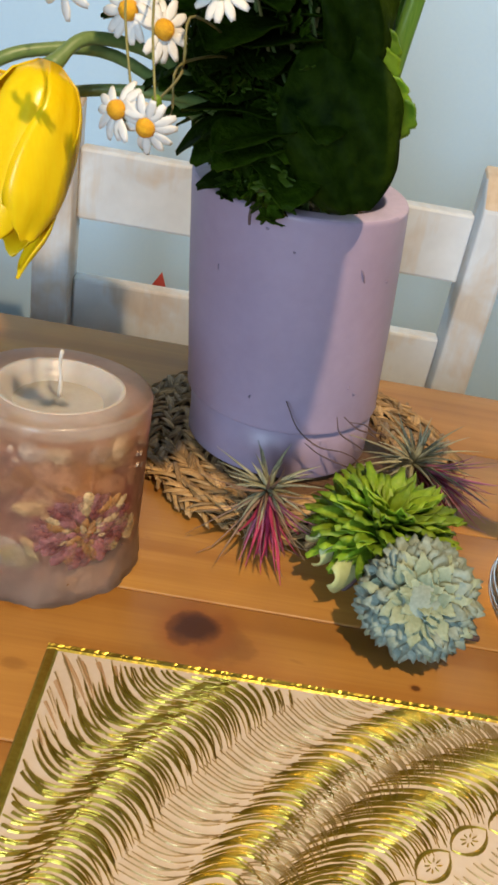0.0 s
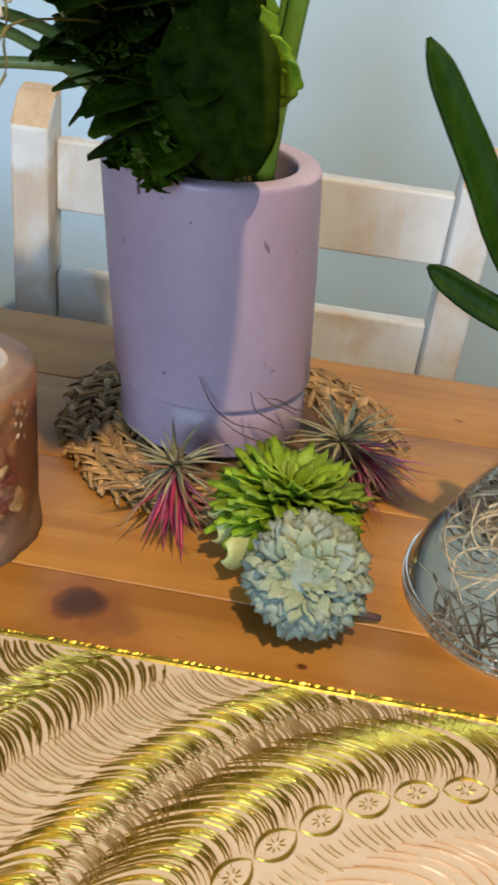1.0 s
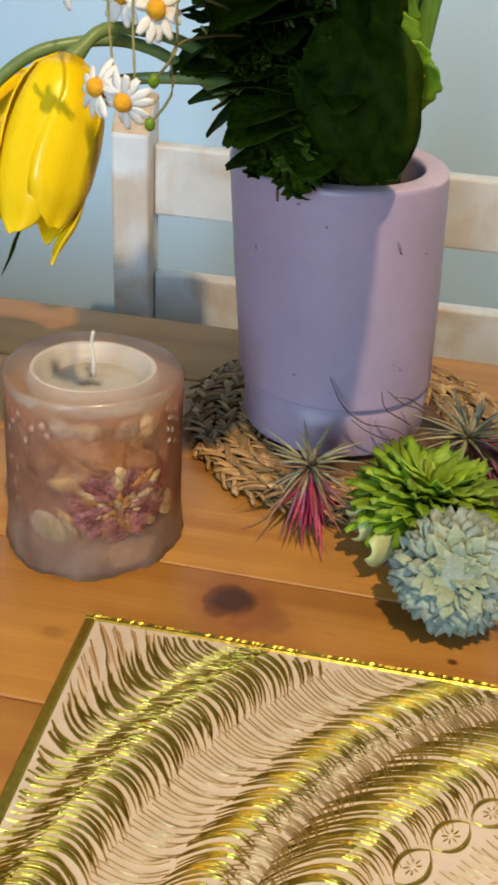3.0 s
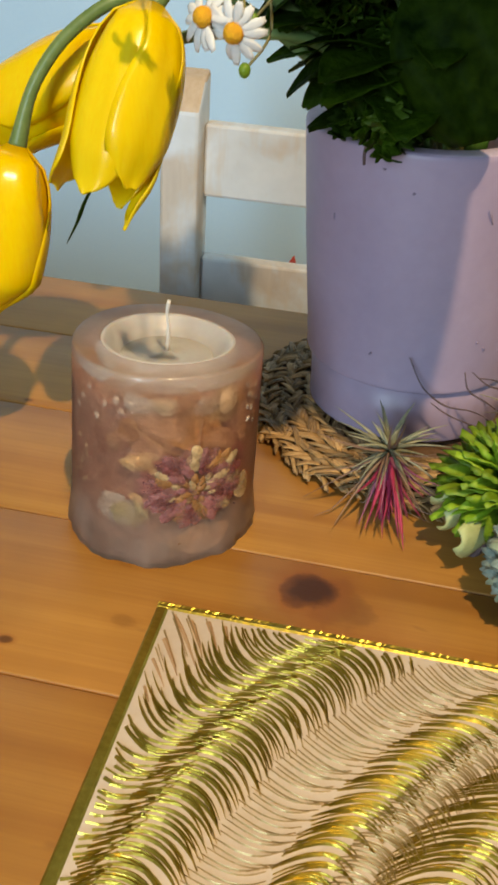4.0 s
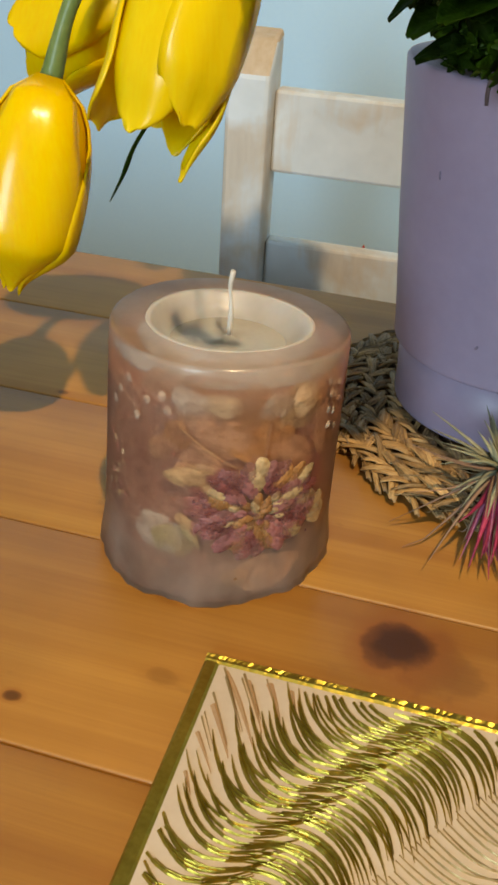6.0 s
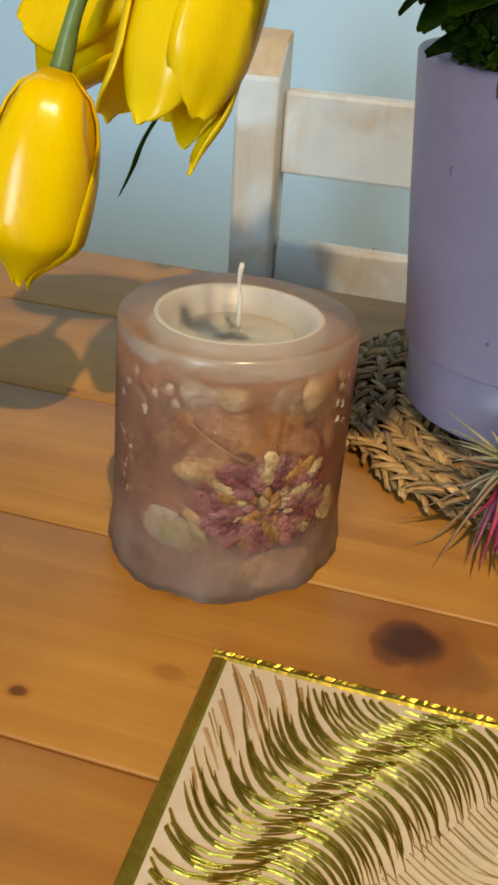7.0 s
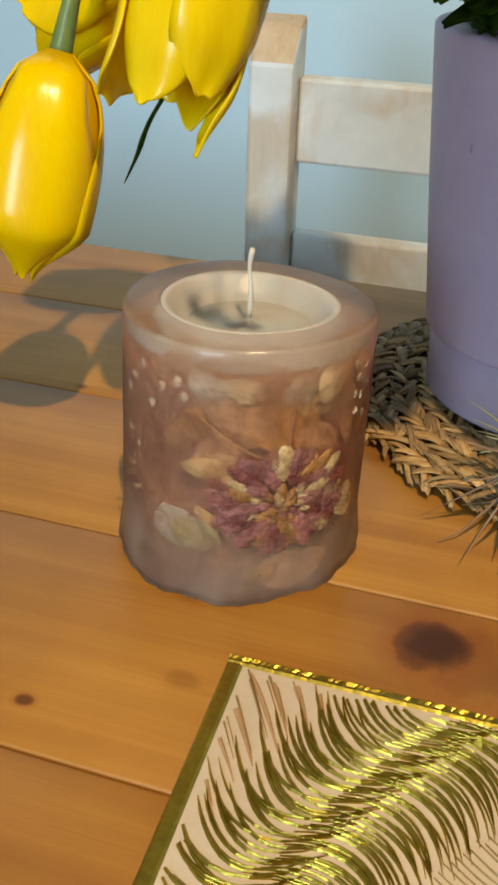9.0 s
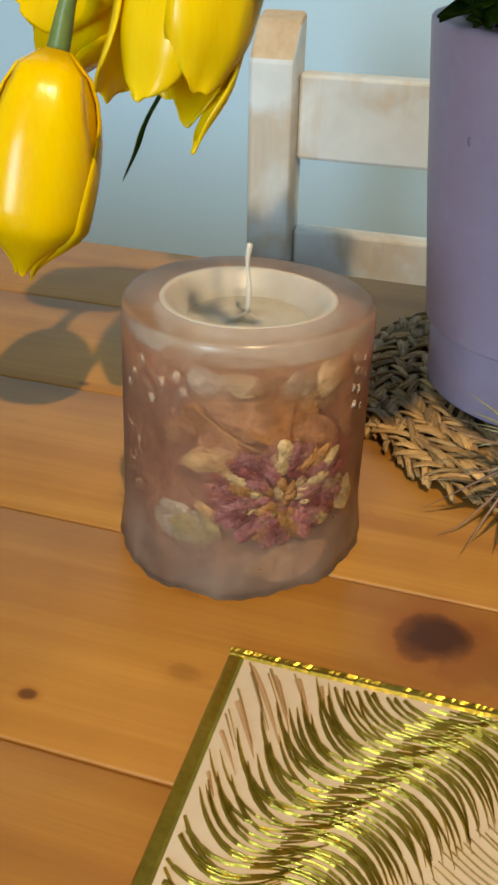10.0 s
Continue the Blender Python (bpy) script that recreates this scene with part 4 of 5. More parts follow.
full = part("filled_glass", lathe([(0, 0.0022), (0.030, 0.0020), (0.052, 0.0012), (0.0565, 0.0004), *low, (0, 0.0901)], 80), WATER, vase, "water-filled cone of clear glass")
full.visible_shadow = False
cup = part("cup", lathe([*high, (high[-1][0] - 0.001, 0.1500)] + [(r - 0.0022, z + 0.0004) for r, z in reversed(high)], 80), GLASS, vase, "flared glass cup round the bulb")
cup.visible_shadow = False
for zr, rr_ in ((0.0060, 0.0634), (0.0105, 0.0641), (0.0150, 0.0634)):
    bm = bmesh.new()
    pts = [Vector((rr_ * math.cos(2 * math.pi * k / 64), rr_ * math.sin(2 * math.pi * k / 64), zr)) for k in range(65)]
    tube(bm, pts, 0.0008, 6)
    ring = part("moulded_ring", bm, GLASS, vase)
    ring.visible_shadow = False
bulb = thing("hyacinth_bulb", VASE + Vector((0, 0, 0.098)), 0, "purple hyacinth bulb with dark leaves and white roots", "bulb")


def bulb_skin(co):
    a = math.atan2(co.y, co.x)
    k = 1 + 0.03 * math.sin(7 * a + 30 * co.z) + 0.02 * math.sin(13 * a)
    return Vector((co.x * k, co.y * k, co.z))


part("bulb_body", lathe([(0, -0.004), (0.015, -0.0025), (0.0255, 0.006), (0.0330, 0.017), (0.0378, 0.032), (0.0350, 0.046), (0.0240, 0.060), (0.011, 0.070), (0, 0.074)], 48, bulb_skin), BULB, bulb)
for k, (a, r0, z0) in enumerate(((200, 0.024, 0.048), (250, 0.022, 0.052), (300, 0.022, 0.050), (160, 0.020, 0.054))):
    bm = bmesh.new()
    sheet(bm, lambda u, t: (u * 0.011 * (1 - 0.75 * t), 0.006 * t * t + 0.004 * u * u, 0.034 * t), 4, 6, 0.0008)
    ob = part("scale", bm, BULB_TAN if k % 2 == 0 else BULB, bulb, "papery bulb scale")
    ob.matrix_basis = pose(r0 * math.cos(radians(a)), r0 * math.sin(radians(a)), z0 - 0.004, 14, 0, a + 90 + 180)


def blade_leaf(bm, line, width, face=(0.25, -0.95, 0.1), fold=0.35):
    pts = glide(line, 6)
    last = len(pts) - 1

    def place(u, t):
        i = min(int(t * last), last - 1)
        f = t * last - i
        p = pts[i].lerp(pts[i + 1], f)
        d = (pts[i + 1] - pts[i]).normalized()
        a = d.cross(Vector(face)).normalized()
        n = a.cross(d)
        w = width * (0.75 + 0.35 * math.sin(math.pi * min(t * 1.05, 1))) * min(1.0, ((1.001 - t) * 9) ** 0.55)
        return p + a * u * w + n * w * fold * u * u

    return sheet(bm, place, 6, 22, 0.0022)


FRONT = (0.25, -0.95, 0.1)
for line, w, face in ((((-0.012, -0.004, 0.040), (-0.030, -0.006, 0.064), (-0.0565, -0.004, 0.0954), (-0.0738, 0.0, 0.1228), (-0.0920, 0.002, 0.1490), (-0.1065, 0.004, 0.1705)), 0.0070, FRONT),
                (((-0.010, -0.006, 0.050), (-0.0352, -0.006, 0.0605), (-0.0637, -0.002, 0.0690), (-0.0870, 0.002, 0.0790)), 0.0060, FRONT),
                (((0.004, -0.004, 0.050), (-0.004, -0.006, 0.090), (-0.022, -0.004, 0.120)), 0.0075, FRONT),
                (((0.006, 0.0, 0.050), (0.020, -0.004, 0.090), (0.045, 0.0, 0.125)), 0.0085, FRONT)):
    part("leaf", blade_leaf(bmesh.new(), line, w, face), HYACINTH, bulb, "thick dark green strap leaf")
rr = random.Random(77)
for k in range(130):
    a = rr.uniform(0, 2 * math.pi)
    pts = [Vector((0.008 * math.cos(a), 0.008 * math.sin(a), -0.002)), Vector((0.013 * math.cos(a), 0.013 * math.sin(a), -0.012))]
    turn = rr.uniform(-0.9, 0.9)
    deep = rr.uniform(0.5, 1.05)
    for s in range(1, 6):
        f = s / 5
        z = -0.012 - 0.068 * deep * f + 0.004 * rr.uniform(-1, 1)
        lim = 0.018 + 0.030 * min(max((-z - 0.012) / 0.055, 0), 1)
        a += turn * rr.uniform(0.4, 1.2)
        q = lim * rr.uniform(0.35, 0.98)
        pts.append(Vector((q * math.cos(a), q * math.sin(a), max(z, -0.085))))
    bm = bmesh.new()
    tube(bm, glide(pts, 5), lambda f: 0.00088 * (1 - 0.45 * f), 5)
    part("root", bm, ROOT, bulb)

# ---- tulips ----


def tulip(label, base, tip, radius, spread, stem_line, petals_spec, seed, material, leaf=None):
    """A tulip hanging from its stem: six petals from base towards tip. spread: the mouth's width against the belly's."""
    base, tip = Vector(base), Vector(tip)
    foot = Vector(stem_line[-1])
    flower = thing("tulip", foot, 0, label, "tulip", "tulips in the pot")
    r = random.Random(seed)
    axis = tip - base
    length = axis.length
    frame_m = aim(base - foot, axis)
    for k, (az, stretch, flare, hw) in enumerate(petals_spec):
        inner = k % 2
        w = [r.uniform(-1, 1) for _ in range(5)]

        def place(u, v):
            v = 0.99 * (1 - (1 - v) ** 1.7)
            belly = math.sin(math.pi * min(0.07 + 0.60 * v ** 0.58, 1)) if v < 0.72 else None
            peak = math.sin(math.pi * (0.07 + 0.60 * 0.72 ** 0.58))
            mouth = spread + flare
            f = (v - 0.72) / 0.28
            rad = belly if belly is not None else peak + (mouth - peak) * (f * f * (3 - 2 * f))
            rad *= radius * (0.90 if inner else 1.0)
            shape = max(math.sin(math.pi * min(0.10 + 0.56 * v, 0.66)), 0.86 - v) if v < 0.78 else math.sin(math.pi * 0.5368) * max(0.0, 1 - ((v - 0.78) / 0.222) ** 2.8) ** 0.5
            ang = radians(az) + u * hw * shape
            crease = 1 - 0.04 * math.exp(-(u * 4) ** 2) + 0.02 * math.sin(5 * u + 3 * w[0]) * v + 0.03 * u * w[4]
            z = length * stretch * v * (1 - 0.05 * u * u) + 0.0015 * w[1] * math.sin(6 * u + w[2]) * v
            return Vector((rad * crease * math.cos(ang), rad * crease * math.sin(ang), z))

        bm = bmesh.new()
        sheet(bm, place, 12, 18, 0.0009, frame_m)
        part("petal", bm, material, flower)
    bm = bmesh.new()
    pts = [p - foot for p in glide([base + axis * 0.02, *stem_line], 7)]
    tube(bm, pts, lambda f: 0.0031 + 0.0016 * max(0, 1 - 9 * f), 10)
    part("stem", bm, STEM, flower, "smooth green stem")
    if leaf:
        bm = bmesh.new()
        pts = [Vector(p) - foot for p in leaf]
        tube(bm, glide(pts, 5), lambda f: 0.0022 * (1 - f) ** 0.7 + 0.0002, 6, 0.4)
        part("leaf_tip", bm, LEAF, flower, "thin dark green leaf tip")
    return flower


IN_POT = Vector((-0.03, 0.535, 0.915))
tulip("large open yellow tulip drooping over the pot's side", (-0.1440, 0.432, 0.988), (-0.1575, 0.398, 0.900), 0.0238, 0.74,
      [(-0.130, 0.452, 0.999), (-0.095, 0.490, 0.985), (-0.045, 0.525, 0.935), (-0.030, 0.533, 0.914)],
      ((-135, 0.86, 0.22, 0.95), (-100, 0.95, -0.04, 0.66), (-55, 0.80, -0.02, 0.95), (-55, 1.04, -0.10, 0.46), (10, 0.84, 0.0, 0.9), (80, 0.92, 0.0, 0.9), (160, 0.94, 0.30, 0.85)), 41, YELLOW_PALE,
      leaf=((-0.168, 0.436, 0.915), (-0.178, 0.430, 0.897), (-0.183, 0.428, 0.884), (-0.189, 0.427, 0.872)))
tulip("closed yellow tulip bud hanging down on an arched stem", (-0.2085, 0.4185, 0.921), (-0.2185, 0.392, 0.838), 0.0230, 0.17,
      [(-0.200, 0.425, 0.950), (-0.184, 0.438, 0.974), (-0.160, 0.455, 0.988), (-0.120, 0.485, 0.985), (-0.055, 0.525, 0.935), (-0.034, 0.537, 0.914)],
      ((-80, 1.0, 0.0, 1.25), (-25, 0.98, 0.02, 1.15), (45, 0.99, 0.0, 1.25), (105, 0.98, 0.0, 1.25), (165, 0.99, 0.0, 1.25), (-140, 0.98, 0.03, 1.2)), 42, YELLOW)
tulip("yellow tulip behind the others, petals spread sideways", (-0.165, 0.470, 0.962), (-0.240, 0.468, 0.922), 0.0250, 0.75,
      [(-0.140, 0.474, 0.970), (-0.110, 0.482, 0.9735), (-0.080, 0.495, 0.970), (-0.050, 0.520, 0.945), (-0.032, 0.533, 0.914)],
      ((-90, 1.0, 0.15, 0.9), (-30, 1.06, 0.1, 0.9), (30, 1.0, 0.2, 0.9), (90, 0.95, 0.2, 0.9), (150, 1.0, 0.2, 0.9), (-150, 0.96, 0.2, 0.9)), 43, YELLOW)
tulip("yellow tulip high in the bunch above the others", (-0.235, 0.500, 1.075), (-0.295, 0.490, 1.045), 0.0260, 0.5,
      [(-0.200, 0.505, 1.085), (-0.130, 0.515, 1.065), (-0.065, 0.530, 0.985), (-0.035, 0.540, 0.914)],
      ((-90, 1.0, 0.0, 0.95), (-30, 1.0, 0.1, 0.9), (30, 1.0, 0.0, 0.9), (90, 0.95, 0.1, 0.9), (150, 1.0, 0.0, 0.9), (-150, 0.96, 0.1, 0.9)), 44, YELLOW)

# ---- chamomile ----


def chamomile(head, facing, seed, size):
    head = Vector(head)
    r = random.Random(seed)
    root = IN_POT + Vector((r.uniform(-0.02, 0.02), r.uniform(-0.02, 0.02), 0))
    plant = thing("chamomile", root, 0, "white chamomile daisy with a domed yellow centre", "flower", "chamomile in the pot")
    f = Vector(facing).normalized()
    m = aim(head - root, f) @ Matrix.Scale(size, 4)
    bm = lathe([(0, 0.0062), (0.0022, 0.0058), (0.0042, 0.0040), (0.0052, 0.0012), (0.0048, -0.0008), (0, -0.0014)], 20)
    bm.transform(m)
    disc = part("disc", bm, DISC, plant, "domed yellow disc")
    n = 13
    for k in range(n):
        if r.random() < 0.12:
            continue
        az = 360 * k / n + r.uniform(-8, 8)
        droop = r.uniform(0.1, 0.9)
        ln = r.uniform(0.0105, 0.0125)
        bm = bmesh.new()
        sheet(bm, lambda u, t: (0.0042 + ln * t, u * 0.0027 * math.sin(math.pi * (0.14 + 0.72 * t)), -droop * 0.006 * t * t - 0.0006 * u * u + 0.0004), 4, 6, 0.0004)
        bm.transform(m @ Matrix.Rotation(radians(az), 4, "Z"))
        part("petal", bm, WHITE_PETAL, plant)
    way = [Vector((-0.062, 0.528, 1.005)) - root, Vector((-0.085, 0.455, 1.062)) - root, head - root + Vector((-0.012, 0.050, 0.040))]
    bm = bmesh.new()
    tube(bm, glide([(0, 0, 0), *way, head - root - f * 0.008, head - root], 6), 0.0005, 6)
    part("stem", bm, OLIVE, plant)
    return plant


for head, facing, seed, size in (((-0.0804, 0.312, 1.001), (-0.35, -0.75, 0.25), 51, 0.64), ((-0.0700, 0.310, 0.998), (-0.1, -0.85, -0.25), 52, 0.64), ((-0.0945, 0.373, 1.0236), (-0.2, -0.9, 0.1), 53, 0.77),
                                 ((-0.0810, 0.373, 1.019), (0.5, -0.6, 0.3), 54, 0.77), ((-0.0633, 0.3885, 1.0344), (0.0, -0.7, 0.5), 55, 0.77), ((-0.1218, 0.377, 1.0267), (-0.3, -0.8, -0.1), 56, 0.77)):
    chamomile(head, facing, seed, size)

for head, lean in (((-0.0838, 0.374, 0.9757), 0.008), ((-0.0800, 0.368, 0.9940), 0.008)):
    bud = thing("chamomile_bud", IN_POT, 0, "small round green chamomile bud on a thin stem", "flower", "chamomile in the pot")
    p = Vector(head) - IN_POT
    bm = bmesh.new()
    bmesh.ops.create_icosphere(bm, subdivisions=2, radius=0.0024, matrix=Matrix.Translation(p) @ Matrix.Diagonal((1, 1, 1.25, 1)))
    part("bud_head", bm, LEAF_BRIGHT, bud)
    bm = bmesh.new()
    tube(bm, glide([(0, 0, 0), Vector((-0.062, 0.520, 0.985)) - IN_POT, p + Vector((lean, 0.020, 0.030)), p + Vector((lean, 0.004, 0.012)), p], 6), 0.0006, 5)
    part("stem", bm, OLIVE, bud)

# ---- foliage ----


def leaf_shape(length, breadth, seed, lobes=0.0, curl=0.25):
    w = [random.Random(seed + i).uniform(-1, 1) for i in range(4)]

    def place(u, t):
        edge = math.sin(math.pi * (0.04 + 0.93 * t ** 0.8)) ** 0.75
        edge *= 1 + lobes * abs(math.sin(9 * t + w[0]))
        return (u * breadth * edge, -curl * length * t * t + 0.12 * breadth * u * u + 0.05 * breadth * math.sin(8 * t + 4 * u + w[1]), length * t * (1 + 0.05 * w[2]))

    return place


def shared_leaf(material, length, breadth, seed, lobes, curl, nu=8, nv=10):
    bm = bmesh.new()
    sheet(bm, leaf_shape(length, breadth, seed, lobes, curl), nu, nv, 0.0005)
    me = bpy.data.meshes.new("leaf")
    bm.to_mesh(me)
    bm.free()
    me.polygons.foreach_set("use_smooth", [True] * len(me.polygons))
    me.materials.append(material)
    return me


def feathery_leaf(material, length, seed):
    """A parsley-like leaf: a thin rib with toothed lobes in pairs and one at the tip."""
    r = random.Random(seed)
    bm = bmesh.new()
    rib = [Vector((0, -0.25 * length * t * t, length * 0.8 * t)) for t in (0, 0.25, 0.5, 0.75, 1.0)]
    tube(bm, rib, 0.00035, 4)
    for t, side, size in ((0.35, 1, 0.40), (0.38, -1, 0.40), (0.62, 1, 0.38), (0.66, -1, 0.38), (0.85, 1, 0.30), (0.88, -1, 0.30), (0.97, 0, 0.36)):
        p = Vector((0, -0.25 * length * t * t, length * 0.8 * t))
        ln = length * size * r.uniform(0.85, 1.2)
        m = aim(p, (side * 0.9, r.uniform(-0.35, 0.2), 0.55 if side else 1.0)) @ Matrix.Rotation(r.uniform(-0.5, 0.5), 4, "Z")
        for turn in (-38, 0, 38):
            sheet(bm, leaf_shape(ln * (1.0 if turn == 0 else 0.72), ln * 0.17, seed + turn, 0.5, 0.15), 2, 5, 0.0004, m @ Matrix.Rotation(radians(turn), 4, "Y"))
    me = bpy.data.meshes.new("leaf")
    bm.to_mesh(me)
    bm.free()
    me.polygons.foreach_set("use_smooth", [True] * len(me.polygons))
    me.materials.append(material)
    return me


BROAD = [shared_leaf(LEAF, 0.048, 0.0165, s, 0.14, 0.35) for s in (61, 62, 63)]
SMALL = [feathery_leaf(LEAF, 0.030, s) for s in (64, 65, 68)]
FRESH = [feathery_leaf(LEAF_FRESH, 0.026, s) for s in (66, 67)]


def sprig(root, top, leaves, seed, label, fresh=0.2, broad=0.0):
    """A leafy stem from the pot: leaves spring from its upper part on all sides and droop."""
    root, top = Vector(root), Vector(top)
    r = random.Random(seed)
    plant = thing("leafy_sprig", root, 0, label, "foliage", "foliage in the pot")
    line = glide([(0, 0, 0), (top - root) * 0.5 + Vector((0, 0, 0.012)), top - root], 8)
    bm = bmesh.new()
    tube(bm, line, lambda f: 0.0015 * (1 - 0.5 * f), 6)
    part("stem", bm, OLIVE if seed % 2 else STEM, plant)
    for k in range(leaves):
        f = 0.30 + 0.70 * (k + 0.5) / leaves
        p = line[min(int(f * (len(line) - 1)), len(line) - 1)]
        az = 2.4 * k + r.uniform(-0.4, 0.4)
        d = Vector((math.cos(az), math.sin(az) - 0.25, r.uniform(-0.35, 0.55)))
        if root.x + p.x + 0.045 * d.x > -0.012:
            d.x = -abs(d.x)
        if broad == 0.0 and root.x + p.x + 0.03 * d.x < -0.066:
            d.x = abs(d.x)
        pool = BROAD if r.random() < broad else FRESH if r.random() < fresh else SMALL
        ob = new("leaf", pool[k % len(pool)])
        ob.parent = plant
        up = Vector((0, 0, 1))
        z = d.normalized()
        y = (up - z * up.dot(z)).normalized()
        x = y.cross(z)
        ob.matrix_basis = Matrix.Translation(p) @ Matrix((x, y, z)).transposed().to_4x4() @ Matrix.Scale(r.uniform(0.75, 1.2), 4)
    return plant


fr = random.Random(9)
# the dense heart of the bunch
for k in range(30):
    h = (k + 0.5) / 30
    a = 2.4 * k
    s = math.sqrt(fr.random())
    top = (-0.042 - 0.030 * h + 0.042 * s * math.cos(a), 0.515 + 0.045 * s * math.sin(a), 0.965 + 0.135 * h)
    if top[0] > -0.040:
        top = (-0.040 - 0.03 * fr.random(), top[1], top[2])
    sprig((-0.027 + 0.03 * s * math.cos(a), 0.537 + 0.03 * s * math.sin(a), 0.912), top, 10, 100 + k, "dark green leafy sprig in the lilac pot", 0.22, 0.55)
# leafy tops standing high over the tulips
for k, top in enumerate(((-0.150, 0.500, 1.105), (-0.120, 0.480, 1.120), (-0.175, 0.520, 1.130), (-0.100, 0.520, 1.150))):
    sprig((-0.040, 0.530, 0.914), top, 18, 300 + k, "tall dark green leafy sprig over the tulips", 0.10, 0.8)
# wide leaves arching over the pot, added out of view to shade its front
for top, tip, breadth in (((-0.040, 0.475, 1.074), (0.062, 0.318, 1.062), 0.030), ((-0.035, 0.475, 1.085), (0.002, 0.322, 1.068), 0.033), ((-0.085, 0.475, 1.082), (-0.062, 0.365, 1.068), 0.028)):
    foot = Vector((-0.03, 0.525, 0.914))
    arch = thing("pot_shading_leaf", foot, 0, "wide dark green leaf added out of view to shade the pot", "foliage", "foliage in the pot")
    top, tip = Vector(top) - foot, Vector(tip) - foot
    run = tip - top
    across = run.cross(Vector((0, 0, 1))).normalized()
    bm = bmesh.new()
    sheet(bm, lambda u, t: top + run * t + across * u * breadth * math.sin(math.pi * (0.06 + 0.90 * t ** 0.9)) ** 0.6 * (1 + 0.05 * math.sin(13 * t + 3 * u)) + Vector((0, 0, 0.014 * math.sin(math.pi * t) - 0.004 * u * u + 0.002 * math.sin(7 * t + 4 * u))), 12, 16, 0.0006)
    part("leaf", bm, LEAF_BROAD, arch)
    bm = bmesh.new()
    tube(bm, glide([(0, 0, 0), top * 0.5 + Vector((0, 0.012, 0.01)), top, top + run * 0.3 + Vector((0, 0, 0.009))], 6), 0.0014, 6)
    part("leaf_stalk", bm, OLIVE, arch)
# feathery sprigs hanging over the rim
for k, top in enumerate(((-0.060, 0.500, 0.942), (-0.058, 0.488, 0.946), (-0.056, 0.482, 0.954), (-0.066, 0.500, 0.970), (-0.076, 0.495, 0.990), (-0.060, 0.478, 0.942), (-0.052, 0.470, 0.942), (-0.095, 0.480, 1.000), (-0.030, 0.468, 0.948), (-0.030, 0.486, 0.985), (-0.026, 0.496, 1.010))):
    sprig((-0.045, 0.520, 0.914), top, 9, 200 + k, "feathery green sprig hanging over the pot's rim", 0.6 if k < 9 else 0.9, 0.0)

# one large leaf hanging over the front of the pot, and others round it
big = thing("broad_leaf", (-0.020, 0.505, 0.918), 0, "large dark green leaf drooping over the pot's rim", "foliage", "foliage in the pot")
base = Vector((-0.020, 0.505, 0.918))


def hanging_leaf(top, tip, breadth, normal, seed, bow=0.010):
    top, tip, normal = Vector(top) - base, Vector(tip) - base, Vector(normal).normalized()
    d = tip - top
    across = d.cross(normal).normalized()
    w = random.Random(seed)
    q = [w.uniform(-1, 1) for _ in range(4)]

    def place(u, t):
        edge = math.sin(math.pi * (0.05 + 0.90 * t ** 0.9)) ** 0.55 * (1 + 0.04 * math.sin(14 * t + 3 * u + q[0]))
        lift = bow * math.sin(math.pi * t) - 0.10 * breadth * u * u + 0.0035 * math.sin(6 * t + 5 * u + q[1]) - 0.0015 * math.exp(-(u * 7) ** 2)
        return top + d * t + across * u * breadth * edge + normal * lift

    return sheet(bmesh.new(), place, 16, 18, 0.0006)


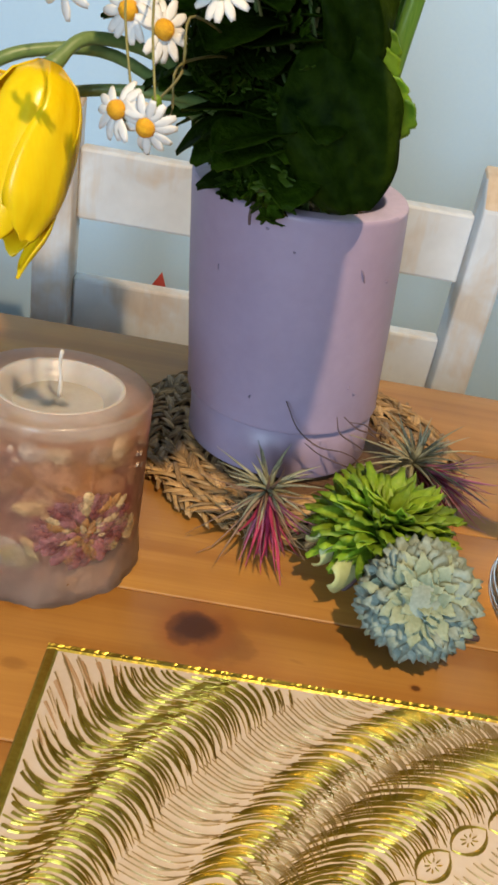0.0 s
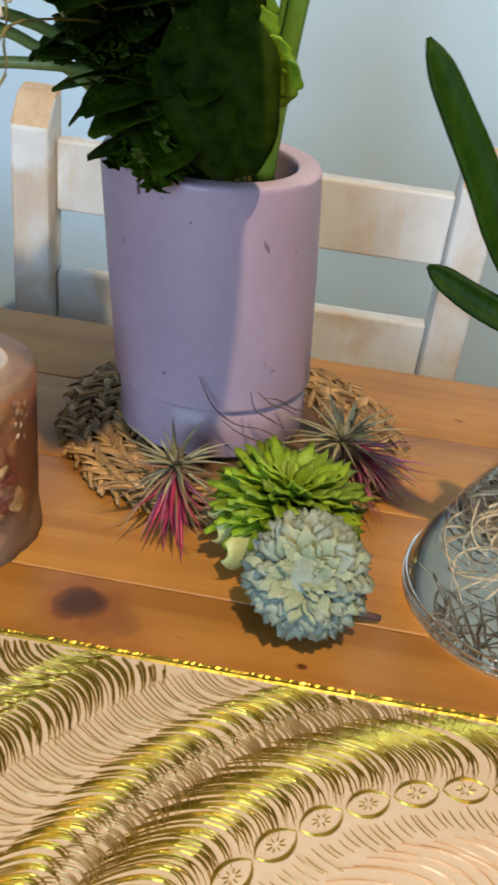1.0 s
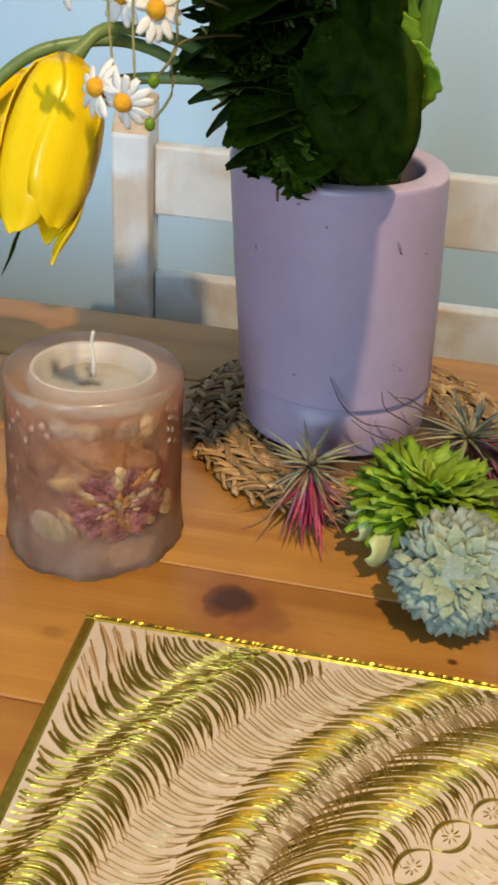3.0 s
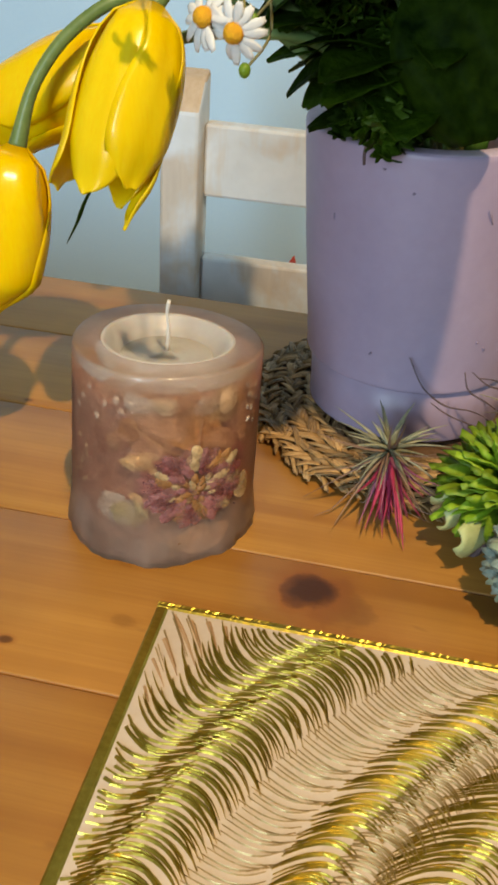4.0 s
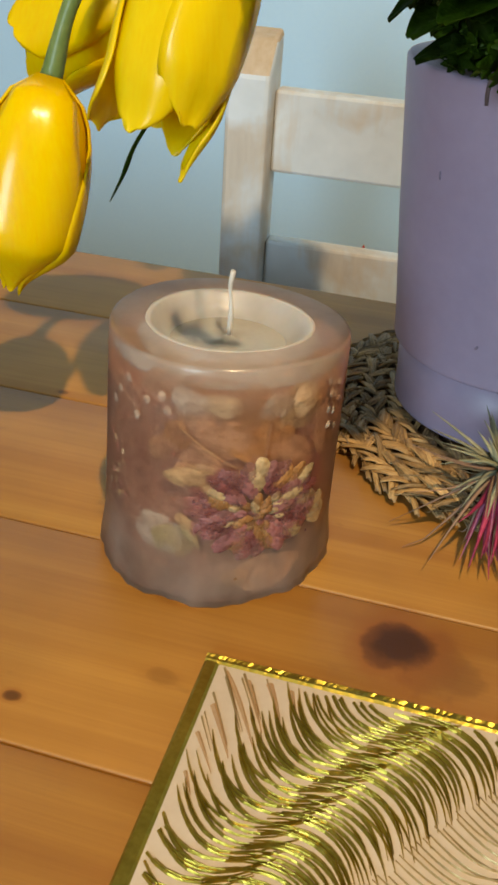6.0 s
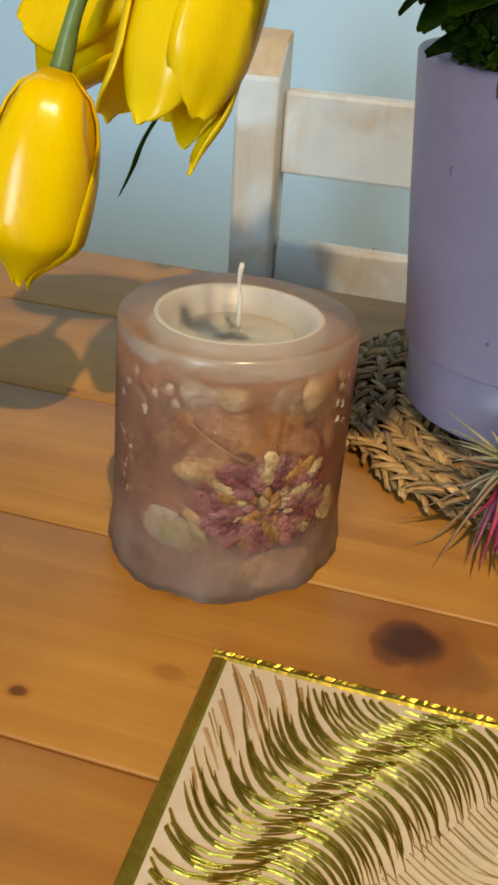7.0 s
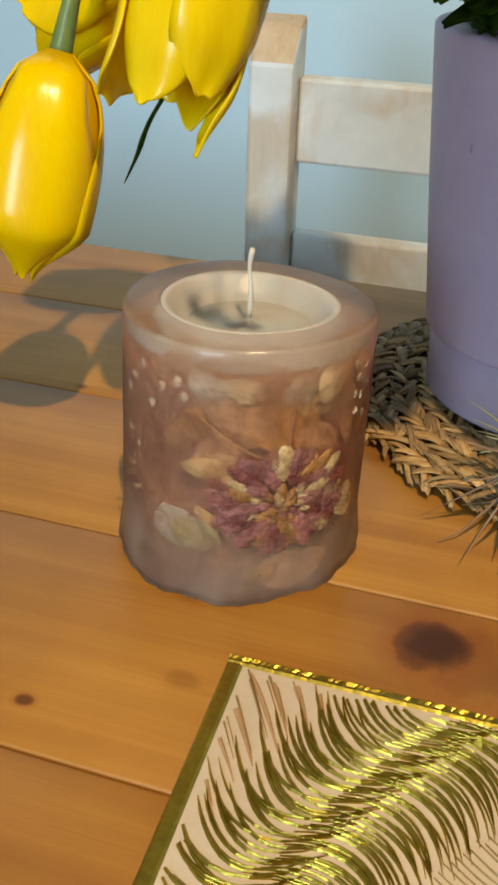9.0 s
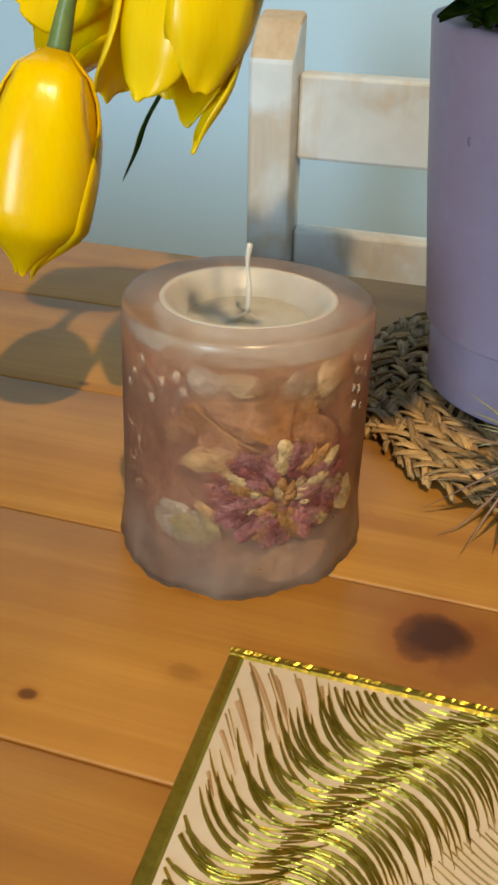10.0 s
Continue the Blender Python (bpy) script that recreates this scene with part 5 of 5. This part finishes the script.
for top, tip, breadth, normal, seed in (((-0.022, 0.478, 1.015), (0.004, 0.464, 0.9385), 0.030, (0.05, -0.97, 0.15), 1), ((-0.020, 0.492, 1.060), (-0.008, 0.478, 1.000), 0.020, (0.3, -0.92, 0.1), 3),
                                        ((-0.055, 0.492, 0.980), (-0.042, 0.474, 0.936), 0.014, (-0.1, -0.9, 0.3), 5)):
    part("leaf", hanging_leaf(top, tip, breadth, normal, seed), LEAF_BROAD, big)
for top, tip, b in (((-0.030, 0.500, 0.918), (-0.020, 0.474, 1.022), 0.0016), ((-0.030, 0.505, 0.918), (-0.050, 0.470, 1.040), 0.0014)):
    bm = bmesh.new()
    tube(bm, glide([Vector(top) - base, (Vector(top) + Vector(tip)) / 2 - base + Vector((0, 0.01, 0.02)), Vector(tip) - base], 5), b, 6)
    part("leaf_stalk", bm, OLIVE, big)
bm = bmesh.new()
tube(bm, glide([Vector((-0.045, 0.466, 0.934)) - base, Vector((-0.046, 0.464, 0.928)) - base, Vector((-0.0455, 0.4635, 0.9225)) - base], 3), lambda f: 0.0012 * (1 - 0.4 * f), 6)
part("withered_tip", bm, TWIG, big, "withered dark leaf tip")

# upright stalk at the side of the bunch
stalk = thing("green_stalk", (0.004, 0.545, 0.915), 0, "thick flat bright green flower stalk standing in the pot", "foliage", "foliage in the pot")
for line, w in ((((0.0, 0.0, 0.0), (0.004, -0.004, 0.05), (0.010, -0.004, 0.11), (0.019, 0.0, 0.19)), 0.0064), (((-0.004, 0.006, 0.0), (0.000, 0.004, 0.06), (0.004, 0.006, 0.13), (0.008, 0.010, 0.19)), 0.0052)):
    bm = bmesh.new()
    tube(bm, glide(line, 6), lambda f: w * (1 - 0.25 * f), 10, 0.45, (0.2, -0.95, 0.1))
    part("stalk_blade", bm, BLADE, stalk)
for x, y, z, tilt in ((0.004, -0.056, 0.046, -20), (0.008, -0.052, 0.054, 12), (0.000, -0.054, 0.062, -30), (0.007, -0.056, 0.070, 5), (0.010, -0.054, 0.060, 24), (0.002, -0.060, 0.082, -16), (-0.004, -0.058, 0.090, 14), (-0.008, -0.056, 0.100, -24)):
    bm = bmesh.new()
    sheet(bm, leaf_shape(0.020, 0.0085, int(1000 * z), 0.3, 0.2), 8, 10, 0.0005)
    ob = part("side_leaf", bm, LEAF_BRIGHT, stalk, "ruffled yellow-green leaf")
    ob.matrix_basis = pose(x, y, z, 10, tilt, 0)
